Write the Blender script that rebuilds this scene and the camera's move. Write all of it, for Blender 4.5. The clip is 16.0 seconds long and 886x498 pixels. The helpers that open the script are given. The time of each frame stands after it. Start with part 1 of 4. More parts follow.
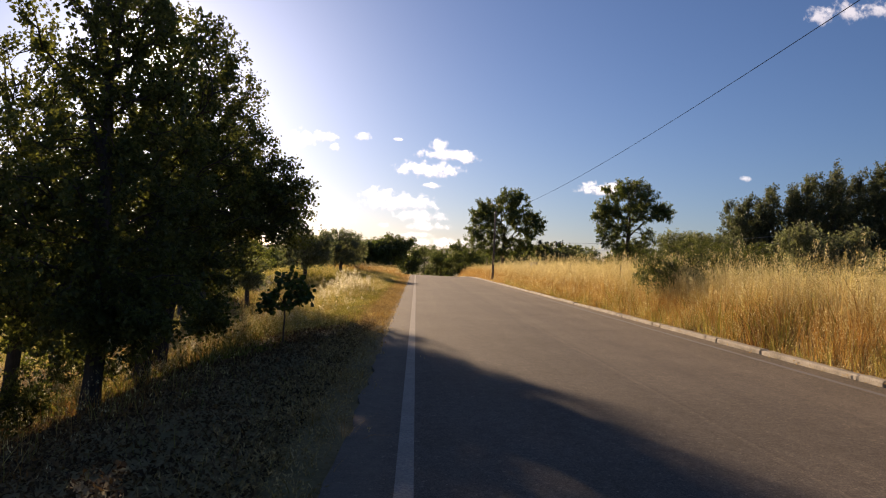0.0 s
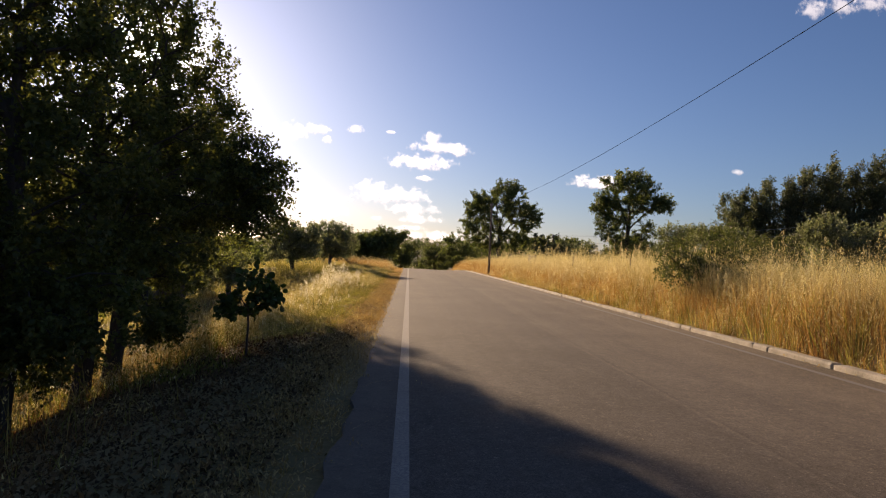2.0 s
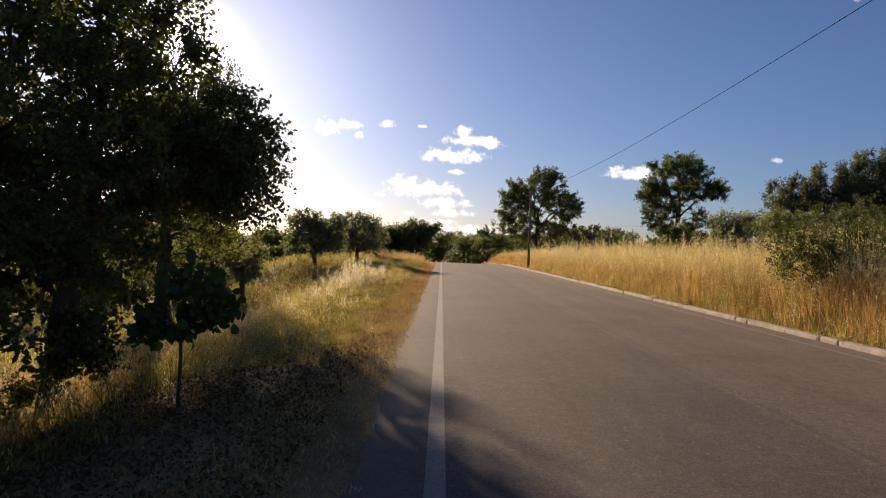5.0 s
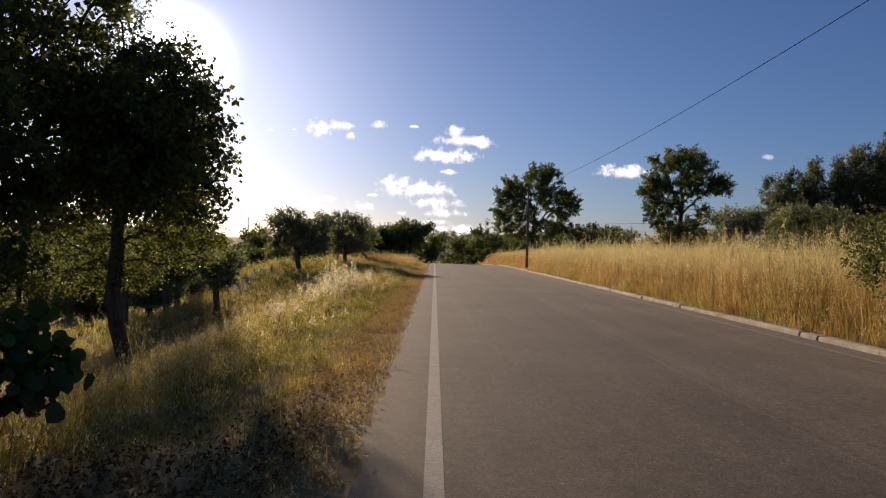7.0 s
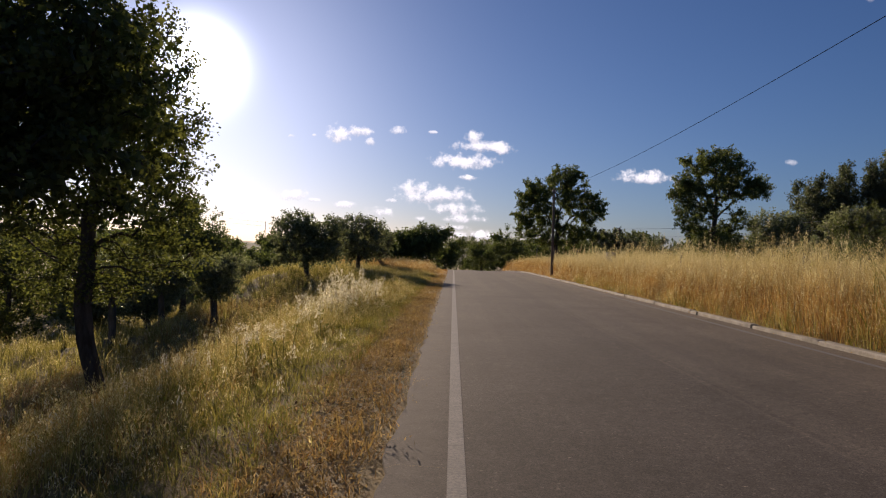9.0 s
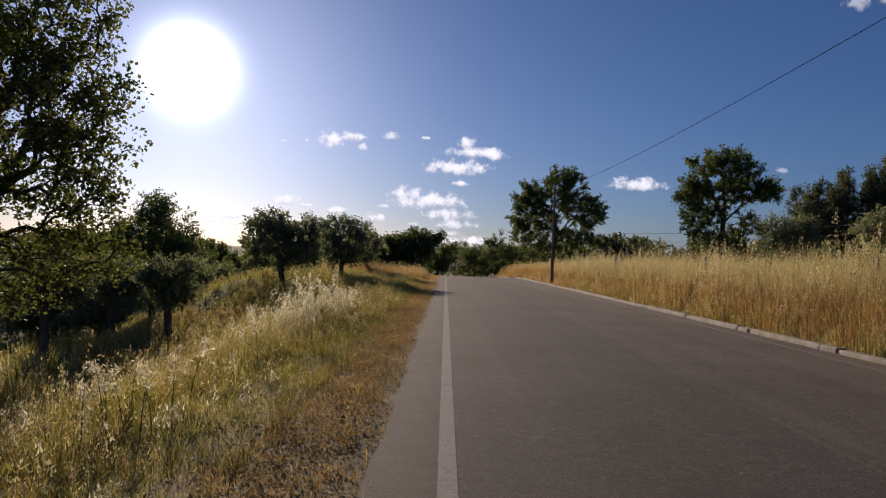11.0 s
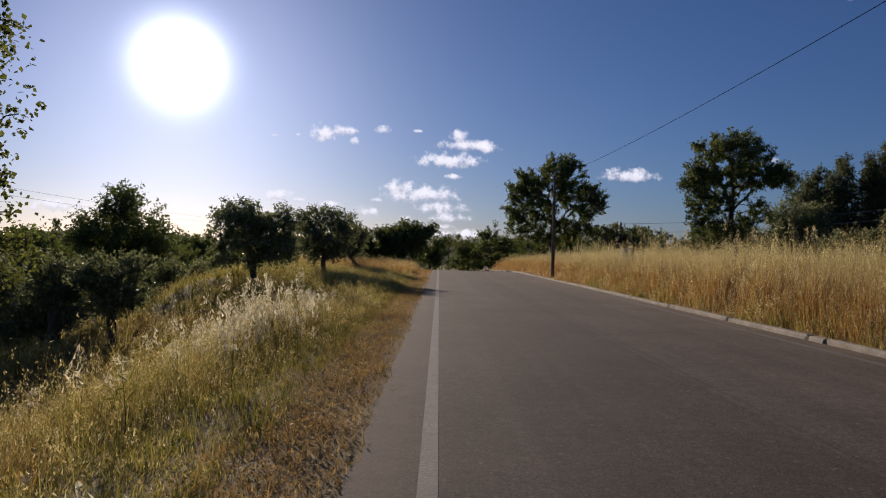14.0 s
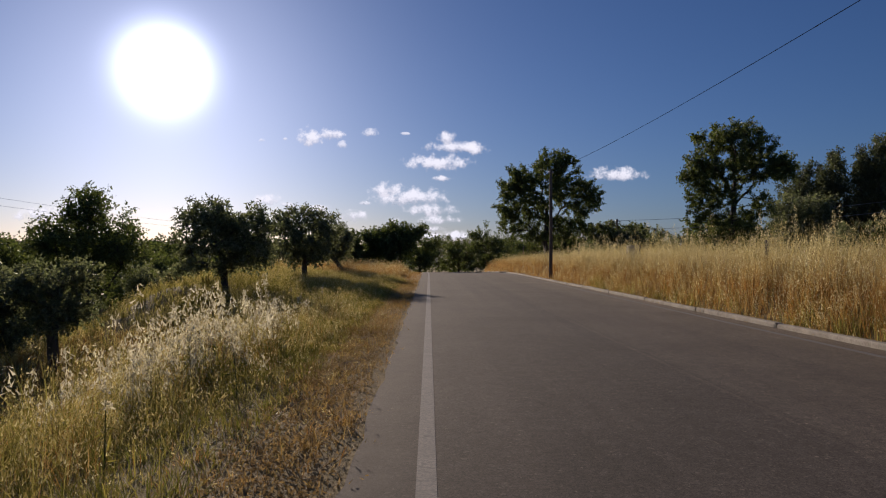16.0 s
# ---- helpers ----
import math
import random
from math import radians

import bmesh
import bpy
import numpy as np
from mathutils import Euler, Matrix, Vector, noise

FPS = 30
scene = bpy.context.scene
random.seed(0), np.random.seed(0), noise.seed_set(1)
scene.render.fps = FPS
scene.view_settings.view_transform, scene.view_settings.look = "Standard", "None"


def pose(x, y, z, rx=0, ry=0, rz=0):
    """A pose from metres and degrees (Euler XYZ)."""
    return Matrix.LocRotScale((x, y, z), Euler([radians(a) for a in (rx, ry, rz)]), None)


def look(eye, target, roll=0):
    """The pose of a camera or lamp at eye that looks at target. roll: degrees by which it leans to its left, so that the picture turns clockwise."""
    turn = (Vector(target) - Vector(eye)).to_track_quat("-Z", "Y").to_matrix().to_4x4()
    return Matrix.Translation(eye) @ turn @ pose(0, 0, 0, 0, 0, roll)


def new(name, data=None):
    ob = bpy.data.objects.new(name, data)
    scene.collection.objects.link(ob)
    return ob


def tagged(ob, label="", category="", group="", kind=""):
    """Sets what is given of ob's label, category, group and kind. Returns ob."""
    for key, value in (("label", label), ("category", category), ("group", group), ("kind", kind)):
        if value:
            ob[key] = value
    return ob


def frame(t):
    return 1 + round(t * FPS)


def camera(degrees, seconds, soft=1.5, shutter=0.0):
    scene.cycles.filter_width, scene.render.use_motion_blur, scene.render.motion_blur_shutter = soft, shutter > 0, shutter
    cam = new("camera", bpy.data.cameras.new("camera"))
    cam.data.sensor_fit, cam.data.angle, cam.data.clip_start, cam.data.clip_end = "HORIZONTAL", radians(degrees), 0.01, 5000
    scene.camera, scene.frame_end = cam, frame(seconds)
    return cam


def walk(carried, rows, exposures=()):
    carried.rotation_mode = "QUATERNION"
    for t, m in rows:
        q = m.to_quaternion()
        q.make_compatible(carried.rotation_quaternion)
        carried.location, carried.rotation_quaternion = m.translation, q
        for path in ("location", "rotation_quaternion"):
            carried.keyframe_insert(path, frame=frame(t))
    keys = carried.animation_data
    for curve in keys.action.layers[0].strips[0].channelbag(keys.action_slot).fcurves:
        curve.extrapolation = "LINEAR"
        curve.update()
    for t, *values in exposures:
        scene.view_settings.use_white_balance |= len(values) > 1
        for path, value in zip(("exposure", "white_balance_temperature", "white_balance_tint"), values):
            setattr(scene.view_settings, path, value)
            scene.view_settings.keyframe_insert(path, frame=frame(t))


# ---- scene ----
cam = camera(66.0, 16.0, soft=1.1)
PATH = [
    (0, (0.006, -2.498, 1.453), (0.083, -0.5, 1.495), 2.8),
    (0.5, (-0.01, -1.776, 1.43), (0.044, 0.223, 1.459), 4.2),
    (1, (-0.007, -1.245, 1.473), (0.011, 0.754, 1.523), 5.3),
    (1.5, (0.005, -0.495, 1.445), (0.093, 1.503, 1.47), 4.8),
    (2, (-0.014, -0.004, 1.469), (0.085, 1.993, 1.492), 2.8),
    (2.5, (-0.053, 0.8, 1.379), (0.012, 2.799, 1.385), 1.4),
    (3, (-0.034, 1.497, 1.358), (0.011, 3.496, 1.388), 2.6),
    (3.5, (-0.031, 2.242, 1.325), (-0.011, 4.242, 1.353), 3.5),
    (6, (-0.003, 5.784, 1.425), (-0.007, 7.784, 1.402), 1.4),
    (6.5, (-0.059, 6.556, 1.446), (-0.052, 8.556, 1.416), 1.6),
    (7, (-0.032, 7.384, 1.422), (-0.008, 9.384, 1.424), 1.5),
    (7.5, (-0.035, 8.172, 1.411), (-0.046, 10.172, 1.43), 1.9),
    (8, (-0.065, 8.61, 1.475), (-0.032, 10.61, 1.46), 1.5),
    (8.5, (-0.031, 9.523, 1.488), (-0.051, 11.523, 1.494), 0.8),
    (9, (-0.064, 10.428, 1.461), (-0.095, 12.427, 1.477), 1.7),
    (11.5, (-0.057, 14.581, 1.356), (-0.049, 16.581, 1.392), 2.1),
    (12, (-0.038, 14.833, 1.396), (0.038, 16.831, 1.418), 2.5),
    (12.5, (0.031, 15.902, 1.428), (0.084, 17.901, 1.424), 2.1),
    (13, (-0.007, 16.665, 1.442), (0.072, 18.663, 1.423), 2.0),
    (13.5, (0.026, 17.279, 1.424), (0.108, 19.277, 1.455), 1.2),
    (14, (0.037, 17.685, 1.4), (0.048, 19.685, 1.415), 1.3),
    (14.5, (-0.065, 18.273, 1.419), (0.002, 20.272, 1.387), 0.3),
    (15, (-0.018, 18.869, 1.414), (0.02, 20.868, 1.381), -0.2),
    (15.5, (-0.018, 19.344, 1.404), (-0.02, 21.344, 1.411), -0.9),
    (16, (0.01, 20.36, 1.36), (0.051, 22.359, 1.381), 0.2),
]
walk(cam, [(t, look(eye, target, roll)) for t, eye, target, roll in PATH],
     exposures=[(0, 0.82, 6750, 22), (2, 0.8, 6850, 23), (3.5, 0.78, 6800, 23), (6, 0.56, 6300, 23), (7, 0.4, 6150, 22), (9, 0.15, 5900, 22), (11.5, -0.05, 5650, 21), (16, -0.15, 5600, 21)])

# ---------------------------------------------------------------- light
SUN = Vector((-0.350, 0.905, 0.245)).normalized()
world = bpy.data.worlds.new("world")
scene.world = world
world.use_nodes = True
wt = world.node_tree
sky = wt.nodes.new("ShaderNodeTexSky")
sky.sky_type = "NISHITA"
sky.sun_disc = False
sky.sun_elevation = math.asin(SUN.z)
sky.sun_rotation = math.atan2(SUN.x, SUN.y)
sky.air_density, sky.dust_density, sky.ozone_density = 1.0, 0.6, 5.0
background = wt.nodes["Background"]
background.inputs["Strength"].default_value = 0.05
# a glow added to the sky round the sun, for haze and glare
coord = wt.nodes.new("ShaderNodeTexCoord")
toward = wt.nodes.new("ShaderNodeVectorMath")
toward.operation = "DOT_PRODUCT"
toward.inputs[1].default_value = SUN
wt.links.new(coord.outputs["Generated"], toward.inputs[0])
sun_glow = wt.nodes.new("ShaderNodeMath")
sun_glow.operation = "POWER"
wt.links.new(toward.outputs["Value"], sun_glow.inputs[0])
sun_glow.inputs[1].default_value = 1100.0
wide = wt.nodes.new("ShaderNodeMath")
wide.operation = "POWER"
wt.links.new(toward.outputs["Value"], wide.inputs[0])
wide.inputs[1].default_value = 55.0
for power, strength in ((sun_glow, 70.0), (wide, 1.6)):
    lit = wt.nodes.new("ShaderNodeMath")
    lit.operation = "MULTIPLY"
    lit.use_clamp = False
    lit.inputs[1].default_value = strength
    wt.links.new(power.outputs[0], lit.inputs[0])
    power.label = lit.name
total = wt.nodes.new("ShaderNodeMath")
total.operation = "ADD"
for socket, power in zip(total.inputs, (sun_glow, wide)):
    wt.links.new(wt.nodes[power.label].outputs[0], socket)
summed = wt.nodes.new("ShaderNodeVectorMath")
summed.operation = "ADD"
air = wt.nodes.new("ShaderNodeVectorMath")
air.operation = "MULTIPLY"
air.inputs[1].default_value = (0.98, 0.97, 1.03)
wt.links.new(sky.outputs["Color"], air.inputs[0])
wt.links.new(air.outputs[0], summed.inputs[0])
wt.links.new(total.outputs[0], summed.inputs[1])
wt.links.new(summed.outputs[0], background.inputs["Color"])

sun_data = bpy.data.lights.new("sun", "SUN")
sun_data.energy, sun_data.angle, sun_data.color = 5.0, radians(0.6), (1.0, 0.78, 0.49)
sun_lamp = new("sun", sun_data)
sun_lamp.matrix_world = Matrix.Translation((0, 0, 60)) @ (-SUN).to_track_quat("-Z", "Y").to_matrix().to_4x4()


# ---------------------------------------------------------------- materials
def material(name):
    m = bpy.data.materials.new(name)
    m.use_nodes = True
    return m, m.node_tree, m.node_tree.nodes["Principled BSDF"]


def node(nt, kind, **values):
    n = nt.nodes.new(kind)
    for key, value in values.items():
        n.inputs[key].default_value = value
    return n


def ramp(nt, source, *stops):
    n = nt.nodes.new("ShaderNodeValToRGB")
    while len(n.color_ramp.elements) < len(stops):
        n.color_ramp.elements.new(0.5)
    for e, (at, c) in zip(n.color_ramp.elements, stops):
        e.position, e.color = at, (*c, 1)
    nt.links.new(source, n.inputs[0])
    return n.outputs["Color"]


def mixed(nt, factor, a, b, how="MIX"):
    n = nt.nodes.new("ShaderNodeMix")
    n.data_type, n.blend_type = "RGBA", how
    for socket, value in ((n.inputs[0], factor), (n.inputs[6], a), (n.inputs[7], b)):
        if isinstance(value, (int, float)):
            socket.default_value = value
        elif isinstance(value, tuple):
            socket.default_value = (*value, 1)
        else:
            nt.links.new(value, socket)
    return n.outputs[2]


def noise_of(nt, scale, detail=5.0, rough=0.6, stretch=None):
    tc = nt.nodes.new("ShaderNodeNewGeometry")
    source = tc.outputs["Position"]
    if stretch:
        mp = nt.nodes.new("ShaderNodeMapping")
        mp.inputs["Scale"].default_value = stretch
        nt.links.new(source, mp.inputs["Vector"])
        source = mp.outputs["Vector"]
    n = node(nt, "ShaderNodeTexNoise", Scale=scale, Detail=detail, Roughness=rough)
    nt.links.new(source, n.inputs["Vector"])
    return n.outputs["Fac"]


def bumped(nt, bsdf, height, strength, distance):
    b = node(nt, "ShaderNodeBump", Strength=strength, Distance=distance)
    nt.links.new(height, b.inputs["Height"])
    nt.links.new(b.outputs["Normal"], bsdf.inputs["Normal"])


def rough_material(name, stops, scale, fine, rough=0.9, bump=0.4, dist=0.01, stretch=None):
    m, nt, p = material(name)
    a, b = noise_of(nt, scale, stretch=stretch), noise_of(nt, fine, 6.0, 0.7, stretch)
    c = ramp(nt, a, *stops)
    grain = ramp(nt, b, (0.25, (0.62, 0.62, 0.62)), (0.75, (1.25, 1.25, 1.25)))
    nt.links.new(mixed(nt, 1.0, c, grain, "MULTIPLY"), p.inputs["Base Color"])
    p.inputs["Roughness"].default_value = rough
    p.inputs["Specular IOR Level"].default_value = 0.25
    bumped(nt, p, b, bump, dist)
    return m


def leaf_material(name, stops, translucent=0.45, gloss=0.25, rough=0.5, tint=(1.15, 1.1, 0.55), tops=None):
    """Thin leaves or blades: each one its own shade, part of the light passes through."""
    m, nt, p = material(name)
    geo = nt.nodes.new("ShaderNodeNewGeometry")
    c = ramp(nt, geo.outputs["Random Per Island"], *stops)
    patch = ramp(nt, noise_of(nt, 0.6, 3.0), (0.3, (0.8, 0.8, 0.8)), (0.7, (1.18, 1.18, 1.1)))
    c = mixed(nt, 1.0, c, patch, "MULTIPLY")
    tuft = ramp(nt, noise_of(nt, 3.3, 2.0), (0.3, (0.74, 0.70, 0.64)), (0.7, (1.24, 1.24, 1.20)))
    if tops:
        # mixes in a paler straw colour as height rises
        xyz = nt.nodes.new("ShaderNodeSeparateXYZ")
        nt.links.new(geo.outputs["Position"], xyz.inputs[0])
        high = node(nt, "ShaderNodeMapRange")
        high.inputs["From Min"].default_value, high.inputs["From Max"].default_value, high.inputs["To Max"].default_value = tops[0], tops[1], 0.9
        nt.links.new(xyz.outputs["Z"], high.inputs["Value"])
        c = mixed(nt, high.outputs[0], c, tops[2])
    c = mixed(nt, 1.0, c, tuft, "MULTIPLY")
    nt.links.new(c, p.inputs["Base Color"])
    p.inputs["Roughness"].default_value = rough
    p.inputs["Specular IOR Level"].default_value = gloss
    t = nt.nodes.new("ShaderNodeBsdfTranslucent")
    nt.links.new(mixed(nt, 1.0, c, tint, "MULTIPLY"), t.inputs["Color"])
    mix = nt.nodes.new("ShaderNodeMixShader")
    mix.inputs[0].default_value = translucent
    nt.links.new(p.outputs[0], mix.inputs[1])
    nt.links.new(t.outputs[0], mix.inputs[2])
    nt.links.new(mix.outputs[0], nt.nodes["Material Output"].inputs["Surface"])
    return m


def asphalt_material():
    m, nt, p = material("asphalt")
    c = ramp(nt, noise_of(nt, 0.35, 4.0), (0.3, (0.098, 0.083, 0.068)), (0.7, (0.143, 0.121, 0.100)))
    streak = ramp(nt, noise_of(nt, 1.0, 4.0, 0.6, (1.6, 0.03, 1.0)), (0.3, (0.86, 0.86, 0.86)), (0.7, (1.14, 1.13, 1.11)))
    c = mixed(nt, 1.0, c, streak, "MULTIPLY")
    stones = nt.nodes.new("ShaderNodeTexVoronoi")
    stones.inputs["Scale"].default_value = 120.0
    geo = nt.nodes.new("ShaderNodeNewGeometry")
    nt.links.new(geo.outputs["Position"], stones.inputs["Vector"])
    grit = ramp(nt, stones.outputs["Color"], (0.1, (0.55, 0.55, 0.55)), (0.5, (0.95, 0.95, 0.95)), (0.9, (1.25, 1.24, 1.21)), (1.0, (2.7, 2.6, 2.4)))
    c = mixed(nt, 1.0, c, grit, "MULTIPLY")
    pebbles = nt.nodes.new("ShaderNodeTexVoronoi")
    pebbles.inputs["Scale"].default_value = 48.0
    nt.links.new(geo.outputs["Position"], pebbles.inputs["Vector"])
    c = mixed(nt, 1.0, c, ramp(nt, pebbles.outputs["Color"], (0.2, (0.8, 0.8, 0.8)), (0.85, (1.05, 1.05, 1.05)), (0.95, (1.5, 1.47, 1.4)), (1.0, (2.3, 2.2, 2.05))), "MULTIPLY")
    c = mixed(nt, 1.0, c, ramp(nt, noise_of(nt, 7.0, 5.0, 0.7), (0.3, (0.82, 0.82, 0.82)), (0.7, (1.16, 1.16, 1.16))), "MULTIPLY")
    # dusty edge beyond the white line
    xyz = nt.nodes.new("ShaderNodeSeparateXYZ")
    nt.links.new(geo.outputs["Position"], xyz.inputs[0])
    side = node(nt, "ShaderNodeMapRange")
    side.inputs["From Min"].default_value, side.inputs["From Max"].default_value = 0.05, -0.25
    nt.links.new(xyz.outputs["X"], side.inputs["Value"])
    dust = nt.nodes.new("ShaderNodeMath")
    dust.operation = "MULTIPLY"
    nt.links.new(side.outputs[0], dust.inputs[0])
    nt.links.new(ramp(nt, noise_of(nt, 3.0, 6.0, 0.7), (0.25, (0.1, 0.1, 0.1)), (0.7, (0.6, 0.6, 0.6))), dust.inputs[1])
    c = mixed(nt, dust.outputs[0], c, (0.175, 0.148, 0.115))
    # paving seam along the middle of the road
    seam = node(nt, "ShaderNodeMapRange")
    seam.inputs["From Min"].default_value, seam.inputs["From Max"].default_value = 2.75, 3.35
    nt.links.new(xyz.outputs["X"], seam.inputs["Value"])
    band = ramp(nt, seam.outputs[0], (0.36, (1, 1, 1)), (0.47, (1.22, 1.2, 1.17)), (0.52, (0.9, 0.9, 0.9)), (0.62, (1, 1, 1)))
    c = mixed(nt, 1.0, c, band, "MULTIPLY")
    # the far lane is lighter past the seam, brighter still towards the kerb
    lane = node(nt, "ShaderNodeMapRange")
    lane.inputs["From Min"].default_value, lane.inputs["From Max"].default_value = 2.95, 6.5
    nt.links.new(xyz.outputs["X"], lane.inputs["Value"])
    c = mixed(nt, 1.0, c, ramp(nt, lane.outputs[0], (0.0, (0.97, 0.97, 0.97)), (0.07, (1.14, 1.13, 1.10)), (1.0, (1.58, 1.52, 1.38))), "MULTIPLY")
    nt.links.new(c, p.inputs["Base Color"])
    p.inputs["Roughness"].default_value = 0.85
    p.inputs["Specular IOR Level"].default_value = 0.18
    bumped(nt, p, noise_of(nt, 170.0, 4.0, 0.7), 0.35, 0.004)
    return m


def paint_material(name, wear):
    """White road paint, cracked and worn through to the asphalt."""
    m, nt, p = material(name)
    c = ramp(nt, noise_of(nt, 2.0, 5.0), (0.3, (0.185, 0.168, 0.142)), (0.7, (0.265, 0.243, 0.208)))
    hole = ramp(nt, noise_of(nt, 38.0, 8.0, 0.75), (wear, (1, 1, 1)), (wear + 0.08, (0, 0, 0)))
    crack = ramp(nt, noise_of(nt, 3.0, 3.0, 0.6, (0.5, 1.0, 1.0)), (0.492, (0, 0, 0)), (0.5, (1, 1, 1)), (0.508, (0, 0, 0)))
    c = mixed(nt, crack, c, (0.11, 0.10, 0.09))
    nt.links.new(mixed(nt, hole, c, (0.15, 0.14, 0.13)), p.inputs["Base Color"])
    p.inputs["Roughness"].default_value = 0.75
    bumped(nt, p, noise_of(nt, 120.0, 3.0), 0.3, 0.003)
    return m


ASPHALT = asphalt_material()
LINE_PAINT = paint_material("line_paint", 0.45)
OLD_PAINT = paint_material("old_paint", 0.66)
SOIL = rough_material("soil", ((0.3, (0.15, 0.125, 0.05)), (0.5, (0.24, 0.18, 0.075)), (0.7, (0.34, 0.25, 0.11))), 0.45, 14.0, bump=0.8, dist=0.03)
WOODS = rough_material("far_woods", ((0.3, (0.045, 0.06, 0.04)), (0.7, (0.085, 0.10, 0.065))), 0.05, 0.4, bump=1.0, dist=2.0)
CONCRETE = rough_material("concrete", ((0.3, (0.25, 0.23, 0.19)), (0.7, (0.46, 0.42, 0.355))), 2.2, 40.0, bump=0.4, dist=0.008)
BARK = rough_material("bark", ((0.3, (0.035, 0.028, 0.022)), (0.7, (0.10, 0.085, 0.07))), 6.0, 26.0, bump=0.9, dist=0.02, stretch=(1, 1, 0.25))
GREY_BARK = rough_material("grey_bark", ((0.3, (0.06, 0.053, 0.045)), (0.7, (0.15, 0.135, 0.115))), 5.0, 22.0, bump=0.9, dist=0.03, stretch=(1, 1, 0.25))
POLE_WOOD = rough_material("pole_wood", ((0.3, (0.10, 0.07, 0.05)), (0.7, (0.20, 0.15, 0.11))), 8.0, 40.0, bump=0.4, dist=0.01, stretch=(1, 1, 0.06))
OLD_WOOD = rough_material("old_wood", ((0.3, (0.13, 0.11, 0.09)), (0.7, (0.26, 0.23, 0.19))), 8.0, 40.0, bump=0.5, dist=0.01, stretch=(1, 1, 0.08))
CABLE = rough_material("cable", ((0.3, (0.008, 0.008, 0.008)), (0.7, (0.016, 0.016, 0.016))), 3.0, 30.0, rough=1.0, bump=0.05)
CABLE.node_tree.nodes["Principled BSDF"].inputs["Specular IOR Level"].default_value = 0.0
ALUMINIUM = rough_material("aluminium_wire", ((0.3, (0.30, 0.30, 0.31)), (0.7, (0.42, 0.42, 0.43))), 3.0, 30.0, rough=0.5, bump=0.1)
INSULATOR = rough_material("insulator_porcelain", ((0.3, (0.40, 0.36, 0.32)), (0.7, (0.5, 0.47, 0.43))), 6.0, 30.0, rough=0.3, bump=0.05)

POPLAR_LEAF = leaf_material("broad_leaves", ((0.0, (0.060, 0.076, 0.027)), (0.6, (0.10, 0.122, 0.043)), (1.0, (0.17, 0.195, 0.08))), 0.6, 0.4)
OLIVE_LEAF = leaf_material("olive_leaves", ((0.0, (0.11, 0.122, 0.072)), (0.6, (0.19, 0.20, 0.13)), (1.0, (0.30, 0.31, 0.22))), 0.58, 0.35, 0.5, (0.95, 1.05, 0.7))
OAK_LEAF = leaf_material("oak_leaves", ((0.0, (0.07, 0.092, 0.036)), (0.6, (0.12, 0.15, 0.058)), (1.0, (0.20, 0.225, 0.095))), 0.52, 0.35, 0.5, (1.05, 1.1, 0.6))
FIG_LEAF = leaf_material("sapling_leaves", ((0.0, (0.035, 0.060, 0.018)), (1.0, (0.075, 0.115, 0.03))), 0.35)
EUCALYPT_LEAF = leaf_material("eucalypt_leaves", ((0.0, (0.062, 0.076, 0.048)), (0.6, (0.11, 0.122, 0.076)), (1.0, (0.18, 0.185, 0.12))), 0.52, 0.25, 0.5, (0.95, 1.05, 0.7))
CYPRESS_LEAF = leaf_material("cypress_leaves", ((0.0, (0.022, 0.035, 0.020)), (1.0, (0.05, 0.065, 0.035))), 0.12)
BUSH_LEAF = leaf_material("bush_leaves", ((0.0, (0.048, 0.068, 0.022)), (0.6, (0.080, 0.104, 0.038)), (1.0, (0.14, 0.165, 0.075))), 0.42)
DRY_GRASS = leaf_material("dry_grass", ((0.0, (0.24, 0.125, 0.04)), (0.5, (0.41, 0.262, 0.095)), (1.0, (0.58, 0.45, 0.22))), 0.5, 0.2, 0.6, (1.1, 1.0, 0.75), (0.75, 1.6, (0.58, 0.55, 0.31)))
FADED_GRASS = leaf_material("faded_grass", ((0.0, (0.15, 0.145, 0.045)), (0.5, (0.30, 0.272, 0.088)), (1.0, (0.47, 0.42, 0.175))), 0.55, 0.2, 0.6, (1.06, 1.06, 0.78))
PALE_HEAD = leaf_material("pale_oat_heads", ((0.0, (0.38, 0.30, 0.11)), (0.6, (0.56, 0.47, 0.21)), (1.0, (0.76, 0.69, 0.42))), 0.5, 0.2, 0.6, (1.05, 1.05, 0.95))
SILVER_HEAD = leaf_material("silver_oat_heads", ((0.0, (0.55, 0.50, 0.36)), (1.0, (0.85, 0.82, 0.70))), 0.5, 0.2, 0.6, (1.05, 1.05, 0.98))
OAT_HEAD = leaf_material("oat_heads", ((0.0, (0.48, 0.43, 0.23)), (0.6, (0.65, 0.61, 0.37)), (1.0, (0.82, 0.80, 0.60))), 0.5, 0.2, 0.6, (1.1, 1.05, 0.9))
GREEN_GRASS = leaf_material("green_grass", ((0.0, (0.10, 0.125, 0.03)), (0.5, (0.18, 0.185, 0.05)), (1.0, (0.34, 0.30, 0.10))), 0.5, 0.2, 0.6, (1.1, 1.05, 0.6))
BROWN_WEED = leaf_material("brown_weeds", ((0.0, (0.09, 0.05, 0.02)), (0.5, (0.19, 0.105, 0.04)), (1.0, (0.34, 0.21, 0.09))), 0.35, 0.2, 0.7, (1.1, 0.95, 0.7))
VERGE_WEED = leaf_material("verge_weeds", ((0.0, (0.18, 0.125, 0.045)), (0.5, (0.31, 0.23, 0.085)), (1.0, (0.45, 0.36, 0.16))), 0.45, 0.2, 0.7, (1.1, 1.0, 0.7))
